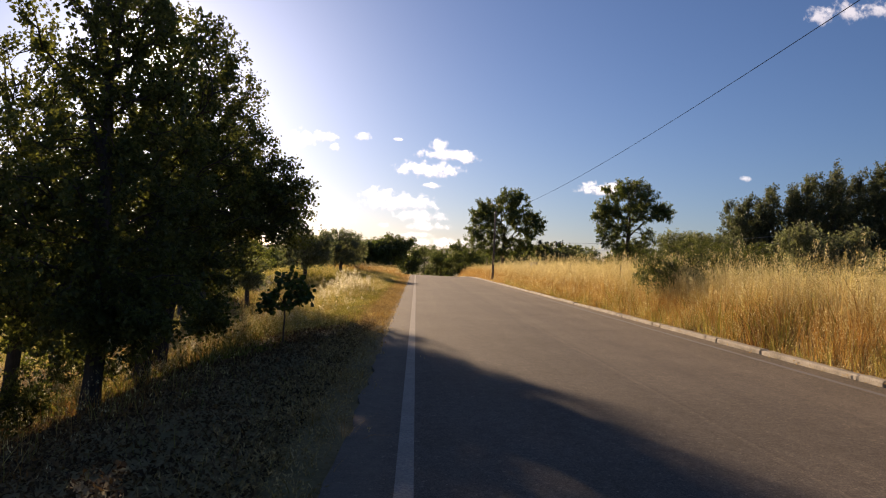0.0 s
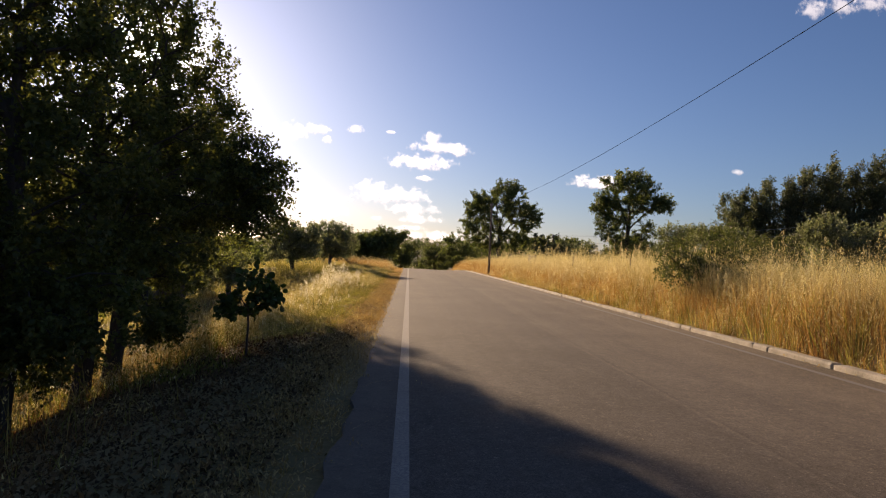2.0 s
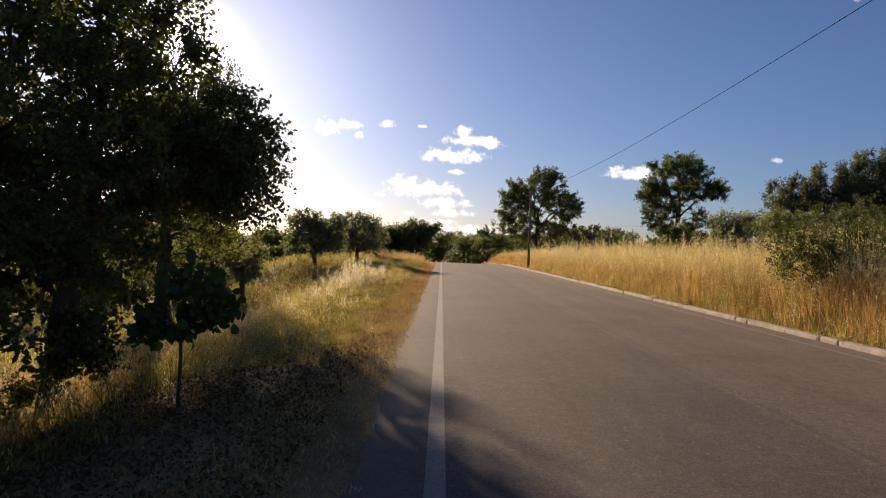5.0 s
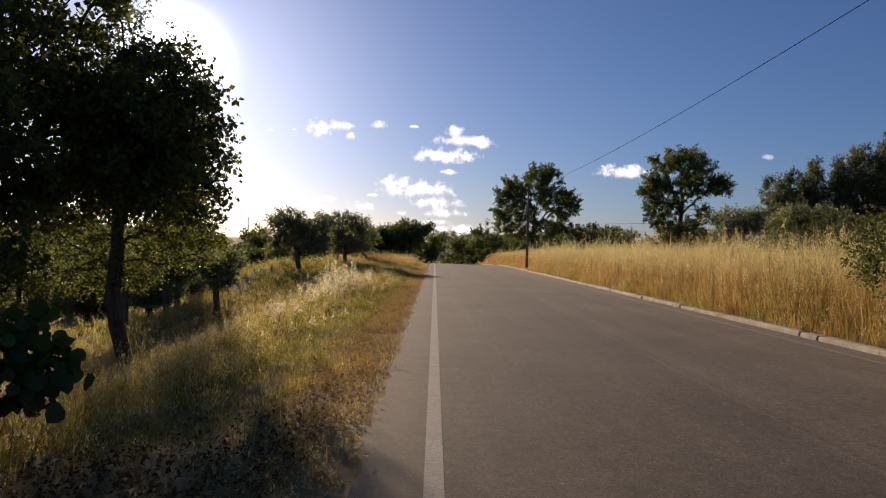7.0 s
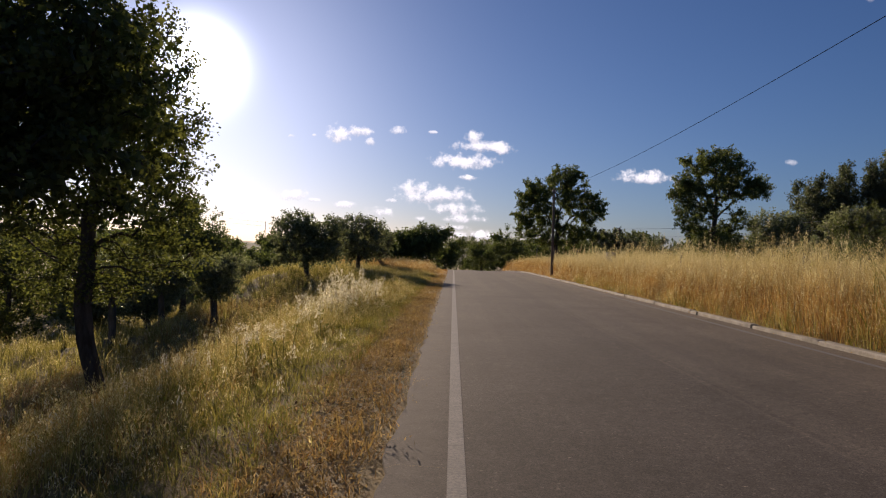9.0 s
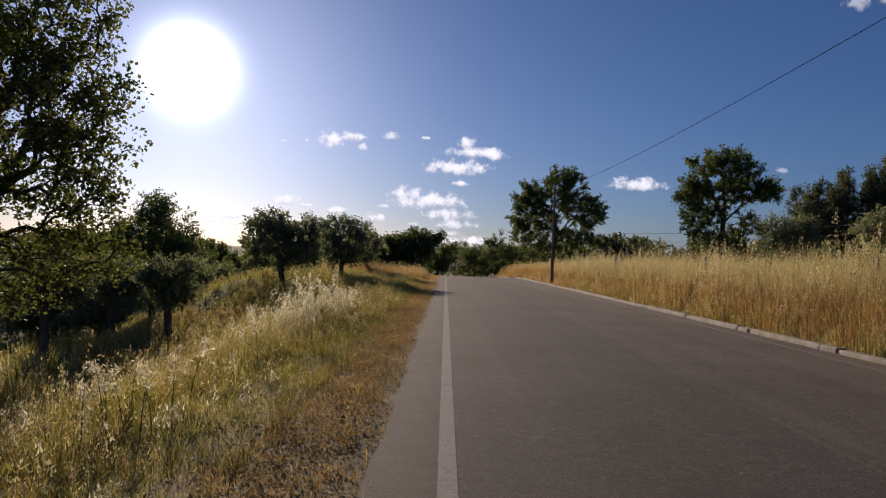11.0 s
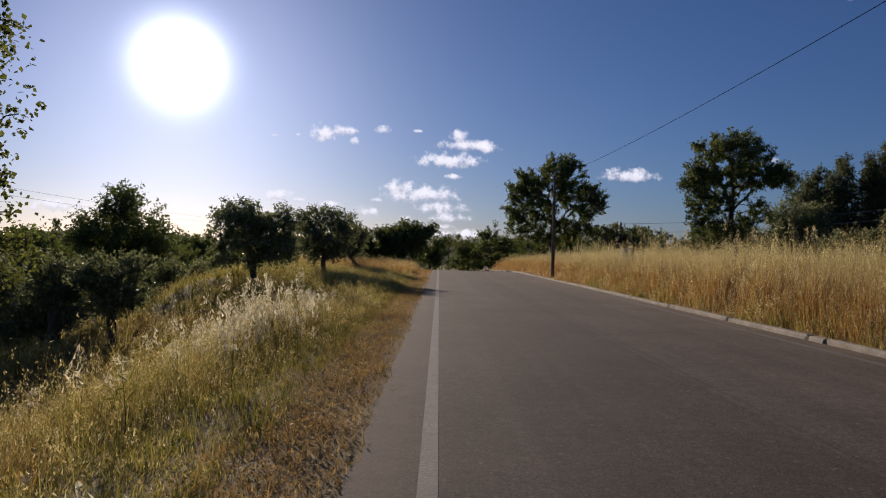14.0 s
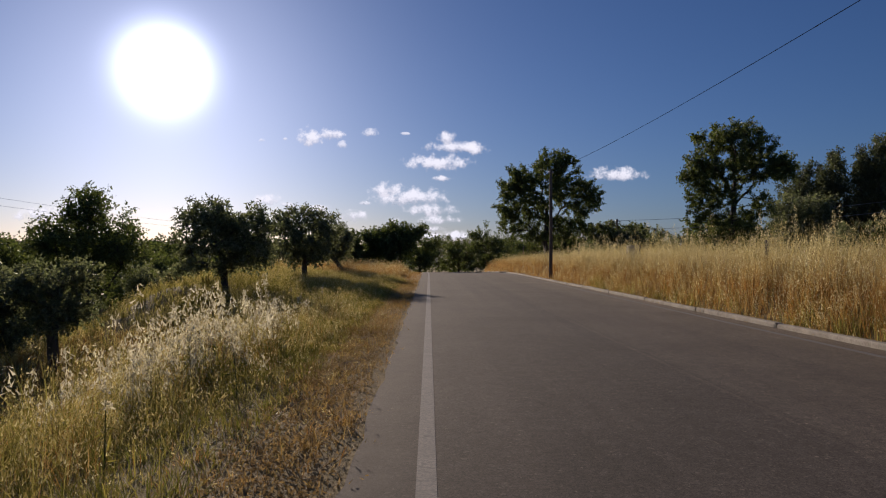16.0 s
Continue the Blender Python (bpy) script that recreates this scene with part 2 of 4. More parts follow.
# brown litter for under the trees, their shade darkened into its colour
SHADED_BROWN_LITTER = leaf_material("shaded_brown_litter", ((0.0, (0.055, 0.033, 0.016)), (0.5, (0.12, 0.077, 0.038)), (1.0, (0.26, 0.18, 0.095))), 0.3, 0.2, 0.7, (1.0, 0.9, 0.7))
LITTER = leaf_material("dry_litter", ((0.0, (0.24, 0.175, 0.085)), (0.5, (0.37, 0.285, 0.14)), (1.0, (0.52, 0.42, 0.23))), 0.42, 0.2, 0.7, (1.0, 0.9, 0.7))


# ---------------------------------------------------------------- mesh helpers
def mesh_from(name, verts, faces, mat, smooth=False):
    """A mesh out of an array of corners and arrays of faces of equal size."""
    me = bpy.data.meshes.new(name)
    verts = np.asarray(verts, dtype=np.float32).reshape(-1, 3)
    groups = [np.asarray(f, dtype=np.int32) for f in (faces if isinstance(faces, list) else [faces]) if len(f)]
    loops = np.concatenate([g.ravel() for g in groups])
    counts = np.concatenate([np.full(len(g), g.shape[1], dtype=np.int32) for g in groups])
    starts = np.concatenate(([0], np.cumsum(counts)[:-1])).astype(np.int32)
    me.vertices.add(len(verts))
    me.vertices.foreach_set("co", verts.ravel())
    me.loops.add(len(loops))
    me.loops.foreach_set("vertex_index", loops)
    me.polygons.add(len(counts))
    me.polygons.foreach_set("loop_start", starts)
    me.polygons.foreach_set("use_smooth", np.full(len(counts), smooth))
    me.update(calc_edges=True)
    me.validate()
    me.materials.append(mat)
    return me


def thing(name, at=(0, 0, 0), label="", category="", group="", kind=""):
    ob = new(name)
    ob.empty_display_size = 0.3
    ob.location = at
    return tagged(ob, label, category, group, kind)


def child(name, me, parent, label=""):
    ob = new(name, me)
    ob.parent = parent
    return tagged(ob, label)


def part(name, bm, mat, parent, label=""):
    me = bpy.data.meshes.new(name)
    bm.to_mesh(me)
    bm.free()
    me.materials.append(mat)
    return child(name, me, parent, label)


def tube(points, radii, sides=7):
    """Corners and faces of a tapering round tube along the points, closed at both ends by a point."""
    pts = np.asarray(points, float)
    way = np.gradient(pts, axis=0)
    way /= np.linalg.norm(way, axis=1)[:, None] + 1e-9
    ref = np.where(np.abs(way[:, 2:3]) > 0.9, np.array([[1.0, 0, 0]]), np.array([[0, 0, 1.0]]))
    a = np.cross(way, ref)
    a /= np.linalg.norm(a, axis=1)[:, None] + 1e-9
    b = np.cross(way, a)
    w = np.linspace(0, 2 * np.pi, sides, endpoint=False)
    ring = pts[:, None] + np.asarray(radii, float)[:, None, None] * (np.cos(w)[None, :, None] * a[:, None] + np.sin(w)[None, :, None] * b[:, None])
    n = len(pts)
    i, j = np.meshgrid(np.arange(n - 1), np.arange(sides), indexing="ij")
    k = (j + 1) % sides
    quads = np.stack([i * sides + j, i * sides + k, (i + 1) * sides + k, (i + 1) * sides + j], -1).reshape(-1, 4)
    return ring.reshape(-1, 3), quads


def joined(pieces):
    verts, faces, base = [], [], 0
    for v, f in pieces:
        verts.append(v)
        faces.append(f + base)
        base += len(v)
    return np.concatenate(verts), np.concatenate(faces)


# ---------------------------------------------------------------- the lie of the land
ROAD_LEFT, ROAD_RIGHT = -0.50, 6.70


def smooth(a, b, x):
    u = np.clip((np.asarray(x, float) - a) / (b - a), 0, 1)
    return u * u * (3 - 2 * u)


def road_z(y):
    """Level at first, then over a crest and down."""
    u = np.clip(np.asarray(y, float) - 68.0, 0, 60.0)
    v = np.clip(np.asarray(y, float) - 128.0, 0, None)
    return -u * u / 1700.0 - v * 0.03 * np.exp(-v / 300.0)


def road_shift(y):
    """The road swings to the left beyond the crest."""
    u = np.clip(np.asarray(y, float) - 72.0, 0, 400.0)
    return -u * u / 900.0 / (1 + u / 120.0)


def land_z(x, y):
    x, y = np.asarray(x, float), np.asarray(y, float)
    u = x - road_shift(y)
    deep = 2.6 - 1.5 * smooth(33, 43, y) - 1.3 * smooth(41, 49, y) - 0.3 * smooth(48, 60, y)
    left = -deep * smooth(1.2, 9.5, -u) - 0.05
    left -= 2.4 * smooth(9.5, 34, -u) * (1 - 0.4 * smooth(90, 150, y))
    left -= 3.2 * smooth(9.5, 17.5, -u) * smooth(35, 46, y) * (1 - 0.5 * smooth(70, 120, y))
    right = 0.05 + 0.62 * smooth(6.97, 8.2, u) + 0.35 * smooth(8.2, 14, u) - 0.6 * smooth(16, 40, u)
    far = smooth(80, 240, y)
    z = np.where(u < 3, left, right) * (1 - 0.6 * far) + road_z(y)
    rough = 0.05 * np.sin(1.7 * x + 0.6 * y) * np.sin(0.9 * y - 0.5 * x) + 0.03 * np.sin(3.1 * y + 2.0 * x)
    away = np.maximum(smooth(0.7, 2.5, -u), smooth(7.2, 9.2, u))
    z = z + rough * away
    ridge = 26.0 * smooth(450, 1200, y) * (0.6 + 0.4 * np.sin(x / 170.0 + 1.0) * np.sin(x / 67.0))
    under = (u > ROAD_LEFT + 0.10) & (u < ROAD_RIGHT + 0.15)
    return np.where(under, road_z(y) - 0.07, z) + ridge


def grid_sheet(xs, ys, height):
    X, Y = np.meshgrid(xs, ys, indexing="ij")
    V = np.stack([X, Y, height(X, Y)], -1).reshape(-1, 3)
    n, m = len(xs), len(ys)
    i, j = np.meshgrid(np.arange(n - 1), np.arange(m - 1), indexing="ij")
    F = np.stack([i * m + j, (i + 1) * m + j, (i + 1) * m + j + 1, i * m + j + 1], -1).reshape(-1, 4)
    return V, F


def graded(lo, a, b, hi, fine, count):
    left = a - np.geomspace(fine, a - lo, count)[::-1]
    right = b + np.geomspace(fine, hi - b, count)
    return np.concatenate([left, np.arange(a, b + 1e-6, fine), right])


gx = graded(-2500, -14, 13, 2500, 0.24, 34)
gy = graded(-300, -6, 90, 3500, 0.4, 40)
V, F = grid_sheet(gx, gy, land_z)
ground = tagged(new("ground", mesh_from("ground", V, F, SOIL, True)), "dry brown soil and stubble verge beside the road", "ground", kind="structure")

hx, hy = np.linspace(-1500, 1500, 240), np.linspace(420, 1300, 60)
V, F = grid_sheet(hx, hy, lambda x, y: land_z(x, y) + 7.0 * smooth(420, 520, y) + 2.2 * np.sin(x / 9.0 + y / 31.0) * np.sin(x / 23.0 - y / 17.0) - 1.0)
tagged(new("far_hills", mesh_from("far_hills", V, F, WOODS, True)), "low dark wooded hills on the horizon", "hills", kind="structure")


def road_sheet(name, x0, x1, lift, mat, nx, y0=-40.0, y1=260.0, wander=0.0, step=0.35):
    ys = np.concatenate([np.arange(y0, 100, step), np.arange(100, y1, 2.0)])
    rows = []
    for k in range(nx + 1):
        x = x0 + (x1 - x0) * k / nx
        edge = wander * (0.6 * np.sin(ys * 2.3) + 0.5 * np.sin(ys * 5.9 + 1) + 0.4 * np.sin(ys * 11.3 + 2)) if k == 0 else 0 * ys
        rows.append(np.stack([x + road_shift(ys) + edge, ys, road_z(ys) + lift], -1))
    top = np.array(rows)
    low = top[[0, -1]].copy()
    low[:, :, 2] -= lift if lift else 0.05
    allv = np.concatenate([low[:1], top, low[1:]])
    n, m = allv.shape[:2]
    i, j = np.meshgrid(np.arange(n - 1), np.arange(m - 1), indexing="ij")
    F = np.stack([i * m + j, (i + 1) * m + j, (i + 1) * m + j + 1, i * m + j + 1], -1).reshape(-1, 4)
    return new(name, mesh_from(name, allv.reshape(-1, 3), F, mat))


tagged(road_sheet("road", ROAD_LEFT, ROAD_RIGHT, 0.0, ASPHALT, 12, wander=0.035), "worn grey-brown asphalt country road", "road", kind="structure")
tagged(road_sheet("edge_line", -0.0625, 0.0625, 0.002, LINE_PAINT, 1), "worn white painted edge line on the asphalt", "road marking", kind="structure")
tagged(road_sheet("far_edge_line", 6.18, 6.29, 0.002, OLD_PAINT, 1), "faded white painted edge line by the kerb", "road marking", kind="structure")
# ---------------------------------------------------------------- kerb
def kerb_stone(length, rng):
    """A low concrete edging slab with worn, bevelled edges."""
    bm = bmesh.new()
    bmesh.ops.create_cube(bm, size=1.0)
    for v in bm.verts:
        v.co.x = (v.co.x + 0.5) * 0.21
        v.co.y *= length
        v.co.z = v.co.z * 0.16
    bmesh.ops.bevel(bm, geom=bm.edges[:], offset=0.022, segments=1, affect="EDGES")
    for v in bm.verts:
        v.co += Vector((rng.uniform(-1, 1), rng.uniform(-1, 1), rng.uniform(-1, 1))) * 0.008
    me = bpy.data.meshes.new("kerb_stone")
    bm.to_mesh(me)
    bm.free()
    me.materials.append(CONCRETE)
    return me


rng = random.Random(4)
kerb = thing("kerb", (ROAD_RIGHT, 0, 0), "pale worn concrete edging along the asphalt, cracked and partly overgrown", "kerb", kind="structure")
stones = [kerb_stone(1.0, rng) for _ in range(8)]


def lay_kerb(y0, y1):
    mid, length = (y0 + y1) / 2, y1 - y0
    ob = child("kerb_stone", stones[rng.randrange(8)], kerb)
    ob.location = (rng.uniform(-0.012, 0.012) + float(road_shift(mid)), mid, float(road_z(mid)) + 0.01 + rng.uniform(-0.012, 0.008))
    ob.scale = (rng.uniform(0.92, 1.04), length - rng.uniform(0.03, 0.06), 1.0)
    ob.rotation_euler = (rng.uniform(-0.004, 0.004), rng.uniform(-0.02, 0.03), rng.uniform(-0.006, 0.006))


# long cast lengths; many have cracked again close to a joint
joints = [-6.0, -2.6, 0.9, 4.2, 7.5, 10.4, 12.9, 16.4, 19.8, 23.15, 26.5, 29.9, 33.4, 37.35, 41.45, 46.2]
while joints[-1] < 96:
    joints.append(joints[-1] + rng.uniform(3.3, 4.4))
for y0, y1 in zip(joints, joints[1:]):
    if y1 < 14 and rng.random() < 0.4:
        y0 += rng.uniform(0.4, 1.2)
    if rng.random() < 0.6:
        crack = y1 - rng.uniform(0.35, 0.7)
        lay_kerb(y0, crack)
        lay_kerb(crack, y1)
    else:
        lay_kerb(y0, y1)


# ---------------------------------------------------------------- trees
def crown_points(lobes, rng):
    """Clump centres, spread through rounded lobes (centre, radii, count), more of them near the outside."""
    out = []
    for c, r, n in lobes:
        d = rng.normal(size=(n, 3))
        d /= np.linalg.norm(d, axis=1)[:, None]
        out.append(np.array(c) + d * np.array(r) * (rng.random((n, 1)) ** 0.45))
    return np.concatenate(out)


def skeleton_of(trunk, clumps, tip):
    """Joins each clump to the nearest node nearer to the root, so that limbs fork; returns tubes."""
    nodes = [np.array(p, float) for p in trunk]
    parents = [-1] + list(range(len(trunk) - 1))
    depth = [0.0]
    for k in range(1, len(trunk)):
        depth.append(depth[-1] + float(np.linalg.norm(nodes[k] - nodes[k - 1])))
    first = max(1, len(trunk) // 2)
    order = np.argsort(np.linalg.norm(clumps - nodes[-1], axis=1))
    for c in clumps[order]:
        arr = np.array(nodes)
        cost = np.linalg.norm(arr - c, axis=1) + 0.35 * np.array(depth) + 0.5 * np.maximum(0, arr[:, 2] - c[2])
        cost[:first] = 1e9
        k = int(np.argmin(cost))
        a = arr[k]
        span = np.linalg.norm(c - a)
        if span < 0.05:
            continue
        steps = max(2, int(span / 0.5) + 1)
        bend = np.array([0, 0, 0.12 * span]) + np.random.normal(size=3) * 0.06 * span
        last = k
        for s in range(1, steps + 1):
            u = s / steps
            p = a + (c - a) * u + bend * math.sin(math.pi * u)
            nodes.append(p)
            parents.append(last)
            depth.append(depth[last] + span / steps)
            last = len(nodes) - 1
    n = len(nodes)
    load = np.zeros(n)
    has = np.zeros(n, bool)
    for k in range(n - 1, 0, -1):
        if not has[k]:
            load[k] = 1.0
        load[parents[k]] += load[k]
        has[parents[k]] = True
    radius = tip * np.sqrt(load)
    kids = {}
    for k in range(1, n):
        kids.setdefault(parents[k], []).append(k)
    tubes, stack = [], [(0, None, -1)]
    while stack:
        k, before, root = stack.pop()
        mine = len(tubes) if root < 1 else root
        line = [k] if before is None else [before, k]
        while kids.get(k):
            branches = sorted(kids[k], key=lambda q: -load[q])
            for q in branches[1:]:
                stack.append((q, k, 0 if root < 0 else mine))
            k = branches[0]
            line.append(k)
        r = radius[line].copy()
        if before is not None:
            r[0] = min(r[0], r[1] * 1.15)
        tubes.append((np.array([nodes[q] for q in line]), r, mine))
    return tubes


def leaf_mesh(name, centres, spread, count, size, mat, rng, slim=0.55, droop=0.2, fold=True, shoots=4, lift=0.25, rounded=False):
    """Many small folded leaves scattered round the clump centres."""
    pick = rng.integers(0, len(centres), count)
    d = rng.normal(size=(count, 3))
    d /= np.linalg.norm(d, axis=1)[:, None]
    middle = centres.mean(0)
    ways = rng.normal(size=(len(centres), shoots, 3)) + 1.1 * ((centres - middle) / (np.linalg.norm(centres - middle, axis=1)[:, None] + 0.1))[:, None]
    ways[:, :, 2] += lift
    ways /= np.linalg.norm(ways, axis=2)[:, :, None]
    way = ways[pick, rng.integers(0, shoots, count)]
    u = rng.random((count, 1))
    c = centres[pick] + way * (u * 1.75 - 0.35) * spread + d * (rng.random((count, 1)) ** 0.5) * spread * (0.42 - 0.22 * u)
    along = rng.normal(size=(count, 3)) + 0.5 * d
    along[:, 2] -= droop
    along /= np.linalg.norm(along, axis=1)[:, None]
    side = np.cross(along, rng.normal(size=(count, 3)))
    side /= np.linalg.norm(side, axis=1)[:, None] + 1e-9
    up = np.cross(side, along)
    L = size * rng.uniform(0.6, 1.25, (count, 1))
    W = L * slim * 0.5
    base = np.arange(count, dtype=np.int32)[:, None]
    if rounded:
        ring = [(0.0, 0.0), (0.12, 0.62), (0.42, 1.0), (0.75, 0.72), (1.0, 0.0), (0.75, -0.72), (0.42, -1.0), (0.12, -0.62)]
        verts = np.stack([c + along * L * a + side * W * b + up * W * 0.25 * abs(b) for a, b in ring], 1).reshape(-1, 3)
        return mesh_from(name, verts, base * 8 + np.arange(8, dtype=np.int32)[None], mat)
    if fold:
        q = [c, c + along * L * 0.45 + side * W + up * W * 0.3, c + along * L, c + along * L * 0.45 - side * W + up * W * 0.3]
        verts = np.stack(q, 1).reshape(-1, 3)
        tri = np.concatenate([base * 4 + np.array([[0, 1, 2]]), base * 4 + np.array([[0, 2, 3]])])
        return mesh_from(name, verts, tri.astype(np.int32), mat)
    q = [c - side * W * 1.5, c + along * L * 1.15, c + along * L * 0.25 + side * W * 1.7]
    return mesh_from(name, np.stack(q, 1).reshape(-1, 3), base * 3 + np.array([[0, 1, 2]], dtype=np.int32), mat)


def tree(name, at, trunk, lobes, leaves, size, spread, leaf, bark, label, category="tree", seed=1, tip=0.012, slim=0.55, group="", droop=0.2, sides=7, fold=True, near=False, rounded=False):
    r = np.random.default_rng(seed)
    np.random.seed(seed)
    clumps = crown_points(lobes, r)
    top = thing(name, at, label, category, group)
    tubes = skeleton_of(trunk, clumps, tip)
    tubes[0][1][0] *= 1.35
    limbs = {}
    for p, q, root in tubes:
        limbs.setdefault(root if near else 0, []).append(tube(p, q, sides + 3 if not limbs else max(3, sides - 2)))
    for k, group_of in enumerate(limbs.values()):
        word = "limb" if k else "trunk"
        child(word, mesh_from(word, *joined(group_of), bark, True), top)
    child("crown", leaf_mesh("crown", clumps, spread, leaves, size, leaf, r, slim, droop, fold, rounded=rounded), top)
    return top


def ground_at(x, y):
    return float(land_z(x, y)) - 0.03


def planted(name, x, y, *args, **keys):
    return tree(name, (x, y, ground_at(x, y)), *args, **keys)


# big broad-leaved trees in a row on the slope beside the road
STRAIGHT = [(0, 0, -0.2), (0.05, 0, 0.6), (0.1, 0.05, 1.5), (0.0, 0.1, 2.6), (0.05, 0.1, 4.2), (0, 0.1, 6.0)]
planted("poplar_tree", -5.6, 9.7, STRAIGHT,
        [((0.0, 0.2, 4.0), (1.8, 1.8, 2.3), 130), ((0.0, 0.1, 6.8), (1.5, 1.5, 2.3), 90), ((0.2, 0.2, 2.0), (1.7, 1.5, 0.8), 80), ((-1.0, -0.8, 3.0), (1.6, 1.5, 2.0), 80), ((0.4, -0.4, 1.6), (1.3, 1.1, 0.5), 40)],
        36000, 0.09, 0.32, POPLAR_LEAF, BARK, "dark green leafy tree on the roadside slope", seed=3, slim=0.8, near=True)
planted("poplar_tree", -6.1, 13.2, STRAIGHT,
        [((0.2, 0.2, 4.4), (2.2, 2.2, 2.3), 180), ((0.1, 0.1, 7.2), (1.7, 1.8, 2.3), 110), ((0.4, 0.2, 3.0), (1.8, 1.6, 0.7), 70), ((-0.9, -0.3, 1.9), (0.9, 1.0, 0.6), 50), ((1.5, -0.2, 1.8), (0.32, 0.35, 0.65), 22)],
        42000, 0.09, 0.33, POPLAR_LEAF, BARK, "tall dark green leafy tree with low drooping branches", seed=15, slim=0.8, near=True)
planted("poplar_tree", -9.8, 14.6, STRAIGHT,
        [((0.0, 0.2, 4.4), (2.6, 2.4, 2.6), 190), ((0.1, 0.1, 7.2), (2.1, 2.0, 2.6), 130), ((0.0, -0.3, 2.4), (2.0, 1.6, 0.9), 60)],
        28000, 0.10, 0.36, POPLAR_LEAF, BARK, "dark green leafy tree behind another on the slope", seed=4, slim=0.8, near=True)
planted("poplar_tree", -7.0, 16.6, [(0, 0, -0.2), (0.1, 0, 0.8), (0.2, 0.0, 1.8), (0.4, 0.1, 3.0), (0.6, 0.2, 4.6), (0.7, 0.3, 6.6)],
        [((1.6, 0.3, 5.7), (2.1, 2.0, 1.6), 180), ((0.7, 0.4, 7.9), (1.8, 1.8, 2.0), 130), ((2.95, 0.5, 4.85), (1.15, 1.5, 1.1), 130), ((1.9, 0.0, 4.3), (1.4, 1.4, 0.6), 50), ((0.2, -0.3, 4.3), (1.7, 1.6, 1.0), 70), ((-1.4, 0.3, 4.6), (1.8, 1.8, 1.8), 80)],
        52000, 0.088, 0.32, POPLAR_LEAF, BARK, "broad dark green leafy tree reaching over the verge", seed=5, slim=0.8, near=True)
planted("poplar_tree", -9.6, 28.2, [(0.45, -0.1, -0.2), (0.2, 0, 0.7), (-0.05, 0, 1.6), (-0.2, 0.05, 2.6), (-0.1, 0.1, 4.0), (0, 0.1, 6.0)],
        [((-0.2, 0.1, 7.3), (2.5, 2.6, 1.8), 200), ((0.1, 0.1, 8.9), (2.2, 2.1, 2.4), 140), ((-1.2, -0.3, 5.0), (1.8, 1.6, 1.0), 36), ((1.7, -0.5, 7.0), (1.3, 1.5, 1.6), 70), ((1.9, 0.0, 5.8), (1.3, 1.4, 1.1), 50), ((1.6, -0.3, 9.0), (1.1, 1.2, 1.2), 40), ((-0.8, 0.0, 3.6), (1.4, 1.1, 0.9), 24), ((0.7, 0.0, 5.4), (1.7, 1.5, 0.7), 34), ((1.6, 0.5, 4.3), (1.5, 1.0, 1.1), 60), ((-0.4, 0.6, 3.4), (1.8, 1.0, 1.0), 50), ((-2.2, 0.2, 4.6), (1.5, 1.3, 1.2), 40)],
        38000, 0.095, 0.36, POPLAR_LEAF, BARK, "leafy tree with a leaning dark trunk in dry grass", seed=8, slim=0.8, near=True)
planted("poplar_tree", -22.5, 44.5, STRAIGHT,
        [((0.0, 0.2, 4.0), (2.3, 2.2, 2.0), 120), ((0.1, 0.1, 5.4), (1.8, 1.7, 1.4), 70), ((0.0, -0.3, 2.5), (1.9, 1.5, 0.9), 40)],
        15000, 0.13, 0.4, POPLAR_LEAF, BARK, "dark green leafy tree lower down the slope", seed=14, slim=0.8, near=True)
# two unseen trees added to block sky light from the left
for k, (x, y) in enumerate(((-7.2, 2.4), (-6.8, -4.5))):
    planted("poplar_tree", x, y, STRAIGHT,
            [((0.0, 0.0, 3.9), (1.9, 1.9, 2.4), 120), ((0.0, 0.0, 6.2), (1.3, 1.3, 1.9), 60)],
            8000, 0.18, 0.42, POPLAR_LEAF, BARK, "dark green leafy tree in the roadside row", seed=6 + 10 * k, slim=0.8)
for k, (x, y, h, w) in enumerate(((-8.6, 16.4, 1.7, 1.3), (-10.8, 18.4, 1.9, 1.4), (-8.3, 11.4, 1.5, 1.1))):
    planted("bush", x, y, [(0, 0, -0.1), (0.05, 0, 0.25 * h), (0, 0.05, 0.5 * h)], [((0, 0, 0.5 * h), (w, w, 0.45 * h), 60), ((0.5 * w, 0.2, 0.4 * h), (0.6 * w, 0.6 * w, 0.3 * h), 24)],
            9000, 0.07, 0.24, POPLAR_LEAF, BARK, "dark leafy undergrowth beneath the roadside trees", "bush", seed=90 + k, tip=0.008, slim=0.7, group="undergrowth", near=True)
planted("sapling", -2.52, 11.0, [(0, 0, -0.1), (0.0, 0.01, 0.3), (0.01, 0, 0.56)],
        [((0.10, 0, 1.06), (0.38, 0.36, 0.36), 26), ((-0.36, 0.1, 0.82), (0.28, 0.2, 0.14), 10), ((0.30, 0.1, 1.0), (0.2, 0.2, 0.22), 8)],
        560, 0.10, 0.14, FIG_LEAF, BARK, "young sapling with large round leaves on a thin forked stem", "sapling", seed=9, tip=0.0036, slim=0.95, droop=0.9, near=True, rounded=True)

# olive grove
OLIVE = "grey-green olive tree with a gnarled trunk in dry grass"


